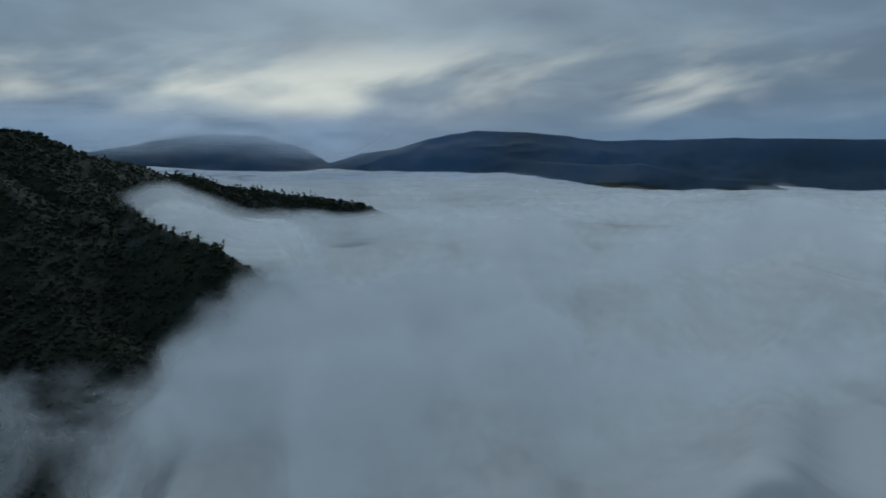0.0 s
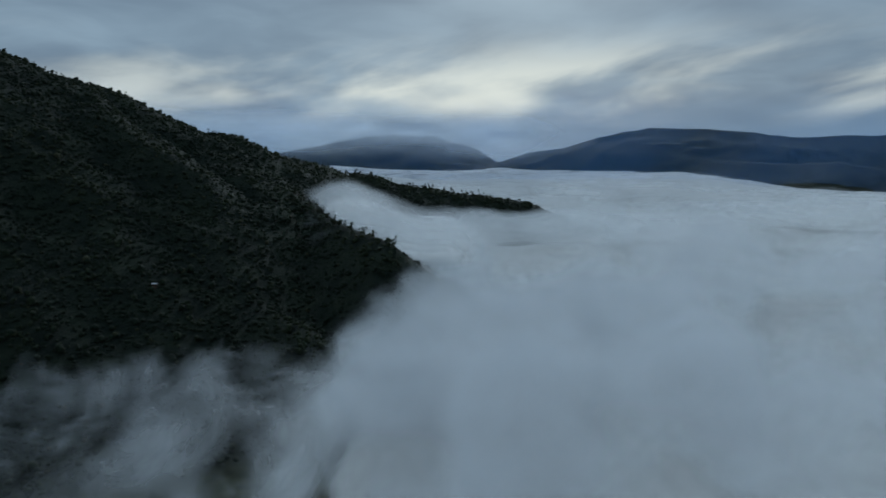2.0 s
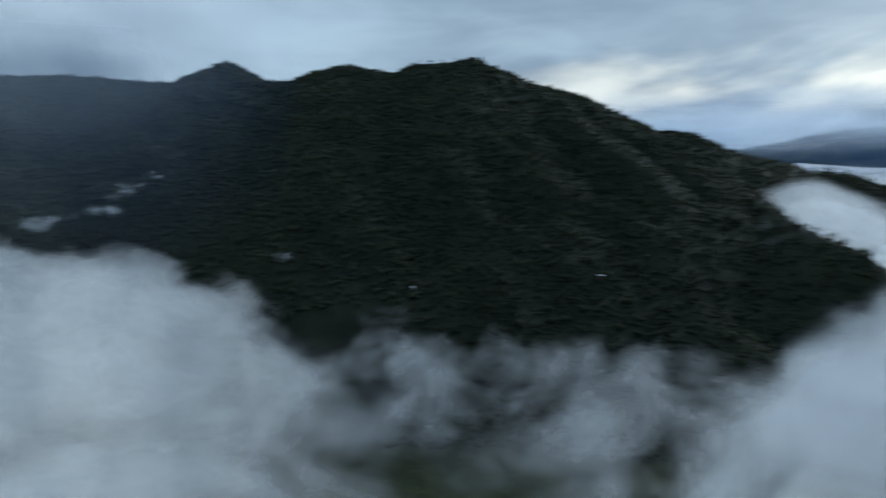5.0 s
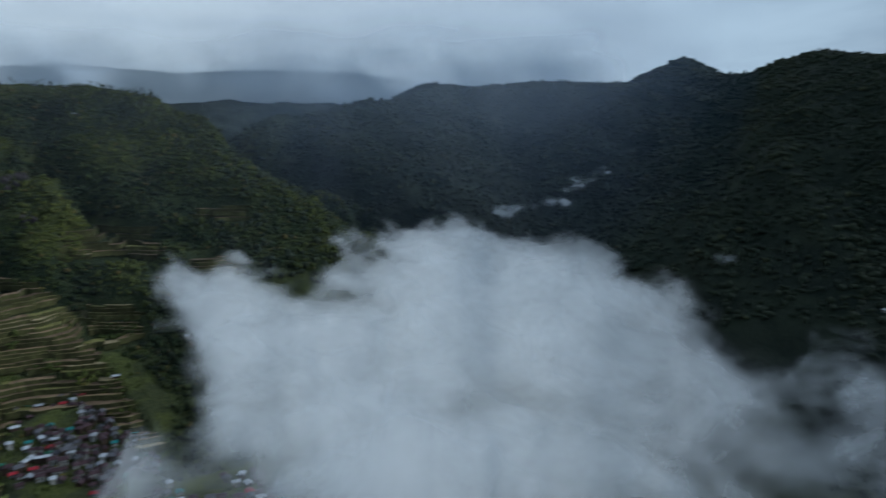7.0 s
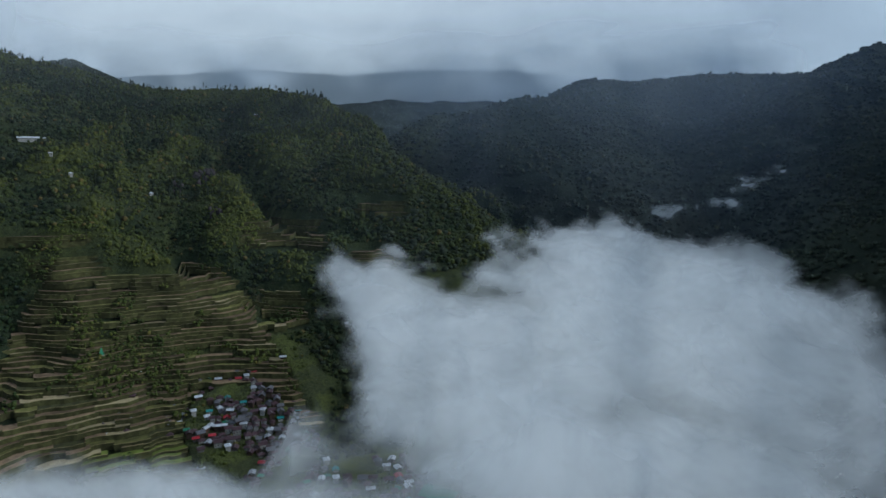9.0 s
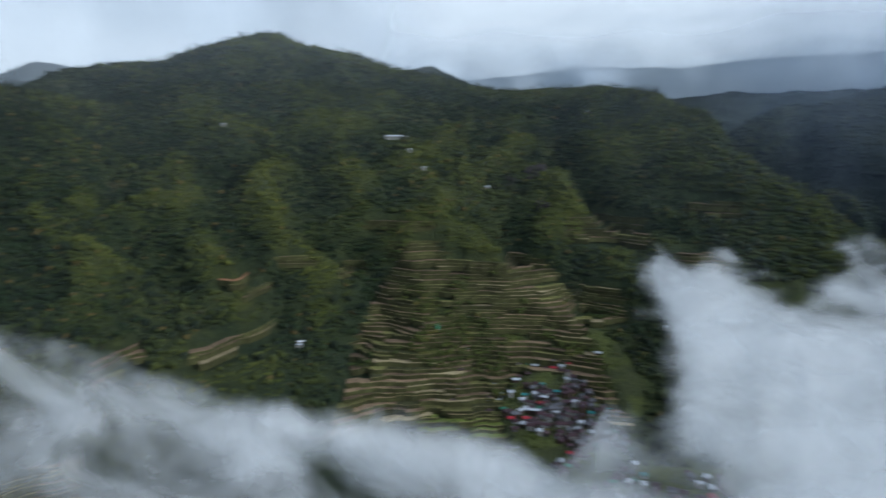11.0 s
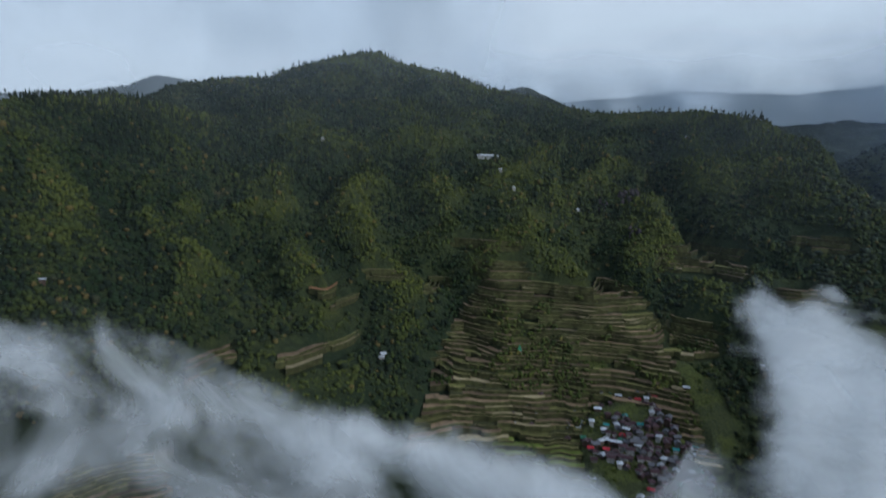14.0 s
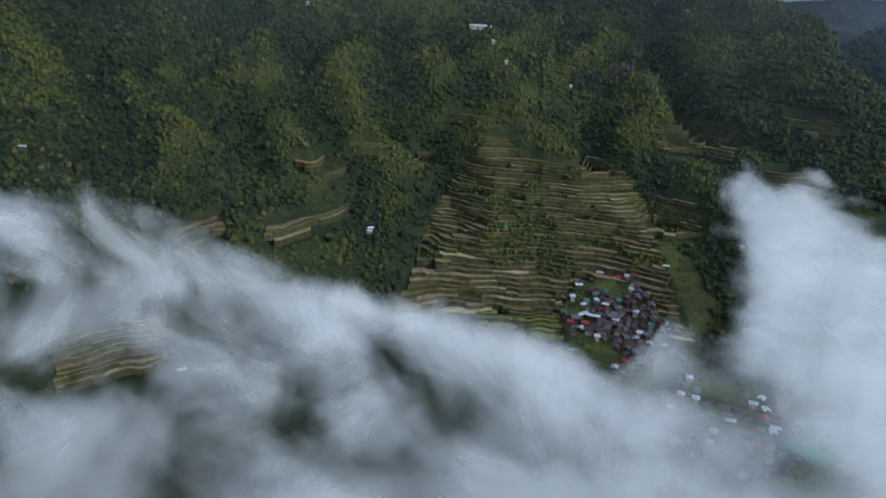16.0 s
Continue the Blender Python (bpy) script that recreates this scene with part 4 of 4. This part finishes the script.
BUND = plain("grassy_bund", (0.285, 0.225, 0.098), 0.95, 0.0, 0.10, 0.55, 0.3)
STRAW = plain("dry_straw_field", (0.31, 0.245, 0.14), 0.9, 0.0, 0.12, 0.35, 0.3)


def contour(azs, level):
    """Distance at which the slope first reaches a level, bearing by bearing."""
    d = np.arange(420, 1280, 5.0)
    A, Dd = np.meshgrid(azs, d, indexing="ij")
    h = np.maximum.accumulate(base_height(*polar(A, Dd)), axis=1)
    k = np.clip(np.argmax(h >= level, axis=1), 1, len(d) - 1)
    i = np.arange(len(azs))
    lo, hi = h[i, k - 1], h[i, k]
    return d[k - 1] + 5.0 * np.clip((level - lo) / np.maximum(hi - lo, 0.05), 0, 1)


def terrace_bed(field, azs, near, far, level, step, top):
    x0, y0 = polar(azs, near)
    x1, y1 = polar(azs, np.maximum(far, near + 2.0) + 3.0)
    n = len(azs)
    lip = level + 0.5
    v = np.concatenate([np.stack([*polar(azs, near - 0.8), np.full(n, level - step - 2.2)], -1), np.stack([x0, y0, np.full(n, lip)], -1),
                        np.stack([*polar(azs, near + 1.6), np.full(n, level + 0.3)], -1), np.stack([*polar(azs, near + 2.0), np.full(n, level)], -1), np.stack([x1, y1, np.full(n, level + 0.1)], -1)])
    i = np.arange(n - 1)
    rows = [np.stack([i + r * n, i + 1 + r * n, i + 1 + (r + 1) * n, i + (r + 1) * n], -1)[:, ::-1] for r in range(4)]
    me = sheet("terrace", v, np.concatenate(rows), BANK)
    me.materials.append(BUND)
    me.materials.append(top)
    me.polygons.foreach_set("material_index", np.repeat([0, 1, 1, 2], n - 1).astype(np.int32))
    me.polygons.foreach_set("use_smooth", np.zeros(4 * (n - 1), bool))
    return part("terrace", me, field)


for f in TERRACES:
    field = tagged(new("rice_terraces"), "stepped rice terraces of brown mud and straw on the slope", "rice terraces", kind="structure")
    step = f[4]
    levels = np.arange(f[2], f[3], step)
    for level in levels:
        left, right = terrace_sides(f, level)
        left, right = left + rng.uniform(-0.5, 0.5), right + rng.uniform(-0.5, 0.5)
        a = left
        while a < right - 0.4:
            b = min(a + rng.uniform(0.9, 4.2), right)
            lift = rng.uniform(-0.8, 0.8)
            azs = np.linspace(a, b + 0.03, max(4, int((b - a) / 0.22)))
            azs = azs[~among_houses(azs, contour(azs, level + lift) + 4)]
            if len(azs) < 3 or azs[-1] - azs[0] > 0.4 * len(azs):
                a = b
                continue
            wob = 15.0 * fbm(azs * 0.42, np.full(len(azs), level / 12), 4, 31)
            near, far = contour(azs, level + lift) + wob, np.minimum(contour(azs, level + lift + step * 1.25), contour(azs, level + lift) + 4.0 * step) + wob
            top = (MUD, MUD, PADDY, MUD, MUD, STRAW, BANK, MUD, MUD, PADDY)[rng.integers(0, 10)]
            if f is TERRACES[6]:
                top = (CROP, CROP, PADDY)[rng.integers(0, 3)]
            if f is TERRACES[4] and level == levels[1]:
                top = SOIL
            if rng.random() > 0.12:
                terrace_bed(field, azs, near, far, level + lift, step, top)
            a = b


# ---- houses ----
def slab(bm, x0, x1, y0, y1, z0, z1):
    v = [bm.verts.new((x, y, z)) for z in (z0, z1) for x, y in ((x0, y0), (x1, y0), (x1, y1), (x0, y1))]
    for q in ((3, 2, 1, 0), (4, 5, 6, 7), (0, 1, 5, 4), (1, 2, 6, 5), (2, 3, 7, 6), (3, 0, 4, 7)):
        bm.faces.new([v[i] for i in q])


def mesh_of(name, bm, mat):
    me = bpy.data.meshes.new(name)
    bm.to_mesh(me)
    bm.free()
    me.materials.append(mat)
    return me


def roofing(name, colour, rough=0.45, metal=0.3):
    """Corrugated sheet, streaked with rust."""
    m, t, out = material(name)
    p = nd(t, "ShaderNodeTexCoord").outputs["Object"]
    r = nd(t, "ShaderNodeObjectInfo").outputs["Random"]
    c = blend(t, smooth(t, grain(t, p, 0.7, 5.0, 0.65), 0.48, 0.72, 0.0, 0.55), colour, (0.085, 0.045, 0.030))
    c = blend(t, 1.0, c, blend(t, r, (0.7, 0.7, 0.7), (1.15, 1.15, 1.15)), "MULTIPLY")
    ribs = nd(t, "ShaderNodeTexWave", Vector=p, Scale=2.2).outputs["Fac"]
    surface(t, out, c, rough, metal, ribs, 0.04)
    return m


ROOFS = [(roofing("rusted_iron_roof", (0.074, 0.042, 0.050), 0.8, 0.0), "rusty brown", 9), (roofing("bare_zinc_roof", (0.56, 0.58, 0.62)), "pale zinc", 5), (roofing("grey_iron_roof", (0.12, 0.12, 0.135), 0.7, 0.1), "weathered grey", 3),
         (roofing("red_painted_roof", (0.42, 0.030, 0.045)), "red painted", 1), (roofing("green_painted_roof", (0.025, 0.20, 0.11)), "green painted", 1), (roofing("teal_painted_roof", (0.03, 0.24, 0.23)), "teal painted", 1)]
WALLS = [plain("whitewashed_wall", (0.36, 0.35, 0.33), 0.85, 0, 0.6), plain("timber_wall", (0.075, 0.05, 0.036), 0.85, 0, 0.6), plain("block_wall", (0.14, 0.13, 0.125), 0.9, 0, 0.6)]
RIDGE = plain("ridge_sheet", (0.22, 0.21, 0.22), 0.5, 0.3)
PANE = plain("dark_window_glass", (0.02, 0.025, 0.03), 0.15)
DOOR = plain("weathered_wooden_door", (0.14, 0.09, 0.055), 0.7)


def house(width, depth, tall, pitch, roof, wall, hip, storeys):
    root = new("house")
    w, d = width / 2, depth / 2
    bm = bmesh.new()
    slab(bm, -w, w, -d, d, -3.0, tall)
    if not hip:
        for x in (-w, w):
            tri = [bm.verts.new(q) for q in ((x, -d, tall), (x, d, tall), (x, 0, tall + pitch * d))]
            bm.faces.new(tri if x > 0 else tri[::-1])
    part("wall", mesh_of("wall", bm, wall), root)
    o, th = 1.05, 0.16
    bm = bmesh.new()
    ridge = w + o if not hip else max(w - d * 0.8, 0.4)
    for lift in (0.0, th):
        z = tall - pitch * o + lift
        e = [bm.verts.new(q) for q in ((-w - o, -d - o, z), (w + o, -d - o, z), (w + o, d + o, z), (-w - o, d + o, z))]
        r = [bm.verts.new(q) for q in ((-ridge, 0, tall + pitch * d + lift), (ridge, 0, tall + pitch * d + lift))]
        fs = [(e[0], e[1], r[1], r[0]), (e[2], e[3], r[0], r[1])]
        if hip:
            fs += [(e[1], e[2], r[1]), (e[3], e[0], r[0])]
        for q in fs:
            bm.faces.new(q if lift else q[::-1])
        if lift:
            for i in range(4):
                bm.faces.new((old[i], old[(i + 1) % 4], e[(i + 1) % 4], e[i]))
        old = e
    roof_part = part("roof", mesh_of("roof", bm, roof), root)
    bm = bmesh.new()
    slab(bm, -ridge, ridge, -0.22, 0.22, tall + pitch * d + th - 0.14, tall + pitch * d + th + 0.06)
    part("ridge_cap", mesh_of("ridge_cap", bm, RIDGE), roof_part)
    for s in range(storeys):
        for x in np.linspace(-w + 1.2, w - 1.2, max(2, int(width / 2.6))):
            for side in (-1, 1):
                if s == 0 and side < 0 and abs(x + w - 1.2) < 0.1:
                    continue
                bm = bmesh.new()
                y = side * d
                slab(bm, x - 0.5, x + 0.5, min(y, y + side * 0.06), max(y, y + side * 0.06), 1.0 + 2.7 * s, 2.1 + 2.7 * s)
                part("window", mesh_of("window", bm, PANE), root)
    bm = bmesh.new()
    slab(bm, -w + 0.7, -w + 1.6, -d - 0.07, -d, 0.0, 2.05)
    part("door", mesh_of("door", bm, DOOR), root)
    return root


kinds = []
for i in range(26):
    roof, tint, _ = ROOFS[(0, 1, 0, 2, 0, 0, 0, 3, 0, 1, 0, 2, 0, 4, 0, 1, 0, 0, 0, 2, 0, 0, 2, 5, 0, 1)[i]]
    storeys = 2 if rng.random() < 0.3 else 1
    wall = WALLS[rng.integers(0, 3)]
    h = house(rng.uniform(4.6, 8.0), rng.uniform(4.2, 6.2), 2.5 * storeys, rng.uniform(0.4, 0.75), roof, wall, rng.random() < 0.35, storeys)
    shape = "two-storey" if storeys == 2 else "low"
    tagged(h, f"{shape} house with a {tint} corrugated iron roof", "house", "village houses")
    kinds.append(h)
used = set()


def settle_house(k, x, y, turn, size=0.8):
    z = float(height(np.array([x]), np.array([y]))[0]) + 0.5
    m = pose(x, y, z, 0, 0, turn)
    if k in used:
        ob = copy_thing(kinds[k], m)
    else:
        used.add(k)
        ob = kinds[k]
        ob.matrix_world = m
    ob.scale = (size, size, size)
    return ob


taken = []


def cluster(count, az, d, wide, deep, lean, gap):
    """Houses close together within an oval on the plan."""
    for _ in range(count * 30):
        if count <= 0:
            return
        u, v = rng.uniform(-1, 1), rng.uniform(-1, 1)
        if u * u + v * v > 1 + 0.2 * rng.normal():
            continue
        dist = d + v * deep
        x, y = polar(az + math.degrees((u * wide + lean * v * wide) / dist), dist)
        if fbm(x / 26, y / 26, 3, 611) < 0.16 * (u * u + v * v) - 0.12 or any((x - a) ** 2 + (y - b) ** 2 < gap ** 2 for a, b in taken):
            continue
        taken.append((x, y))
        settle_house(len(taken) % len(kinds), x, y, rng.choice([az, az + 90]) + rng.normal() * 14)
        count -= 1


cluster(205, 108.4, 574, 60, 88, 0.3, 5.0)
cluster(105, 98.5, 466, 66, 60, -0.3, 7.0)
cluster(9, 118.0, 640, 14, 50, 0.0, 9.0)
for az, el in ((121.1, 0.0), (121.4, 1.2), (156.6, -9.5), (130.5, -15.8), (130.6, -16.2), (103.7, -13.9), (146.7, -27.1), (106.4, 3.2), (119.9, -1.5), (117.2, -16.4), (116.2, -16.8),
               (104.9, -16.6), (99.4, -14.2), (44.5, -10.8), (28.6, -9.8), (112.6, -19.0), (136.0, 2.0), (114.5, -3.0)):
    x, y, z = spot(az, el)
    taken.append((x, y))
    small = settle_house((1, 9, 15, 25)[len(taken) % 4], x, y, az + rng.normal() * 10)
    small.scale = (0.75, 0.75, 0.75)

# a long school building above the terraces
x, y, z = spot(122.4, 1.1)
school = house(26, 7.5, 3.4, 0.4, ROOFS[1][0], WALLS[0], False, 1)
school.name = "school_building"
school.matrix_world = pose(x, y, z + 0.8, 0, 0, 122)
tagged(school, "long low whitewashed building with a zinc roof on the slope", "building")


def arched_hall(width, depth, eaves, rise):
    """A roofed court: posts and a barrel roof."""
    root = new("roofed_court")
    n = 12
    bm = bmesh.new()
    rows = []
    for k in range(n + 1):
        a = -1 + 2 * k / n
        z = eaves + rise * (1 - a * a)
        rows.append([bm.verts.new((x, a * depth / 2, z + lift)) for lift in (0, 0.2) for x in (-width / 2, width / 2)])
    for p0, p1 in zip(rows, rows[1:]):
        bm.faces.new((p0[2], p0[3], p1[3], p1[2]))
        bm.faces.new((p0[0], p1[0], p1[1], p0[1]))
        bm.faces.new((p0[0], p0[2], p1[2], p1[0]))
        bm.faces.new((p0[1], p1[1], p1[3], p0[3]))
    part("roof", mesh_of("roof", bm, ROOFS[4][0]), root)
    for x in np.linspace(-width / 2 + 0.5, width / 2 - 0.5, 5):
        for y in (-depth / 2 + 0.3, depth / 2 - 0.3):
            bm = bmesh.new()
            slab(bm, x - 0.2, x + 0.2, y - 0.2, y + 0.2, -3, eaves + 0.1)
            part("post", mesh_of("post", bm, WALLS[2]), root)
    return tagged(root, "roofed village court under a green barrel roof", "building")


x, y, z = spot(91.4, -28.3)
arched_hall(27, 19, 5.0, 3.0).matrix_world = pose(x, y, z + 0.8, 0, 0, 60)


def shrine():
    """A small white tower with a green spire."""
    root = new("chapel")
    bm = bmesh.new()
    slab(bm, -2, 2, -2, 2, -2, 6)
    part("wall", mesh_of("wall", bm, WALLS[0]), root)
    bm = bmesh.new()
    bmesh.ops.create_cone(bm, cap_ends=True, segments=4, radius1=3.2, radius2=0.1, depth=7, matrix=pose(0, 0, 9.4, 0, 0, 45))
    part("spire", mesh_of("spire", bm, ROOFS[4][0]), root)
    bm = bmesh.new()
    slab(bm, -0.6, 0.6, -2.08, -2, 0, 2.2)
    part("door", mesh_of("door", bm, DOOR), root)
    return tagged(root, "small whitewashed chapel with a green spire among the terraces", "chapel")


x, y, z = spot(118.7, -15.4)
shrine().matrix_world = pose(x, y, z + 0.6, 0, 0, 118)
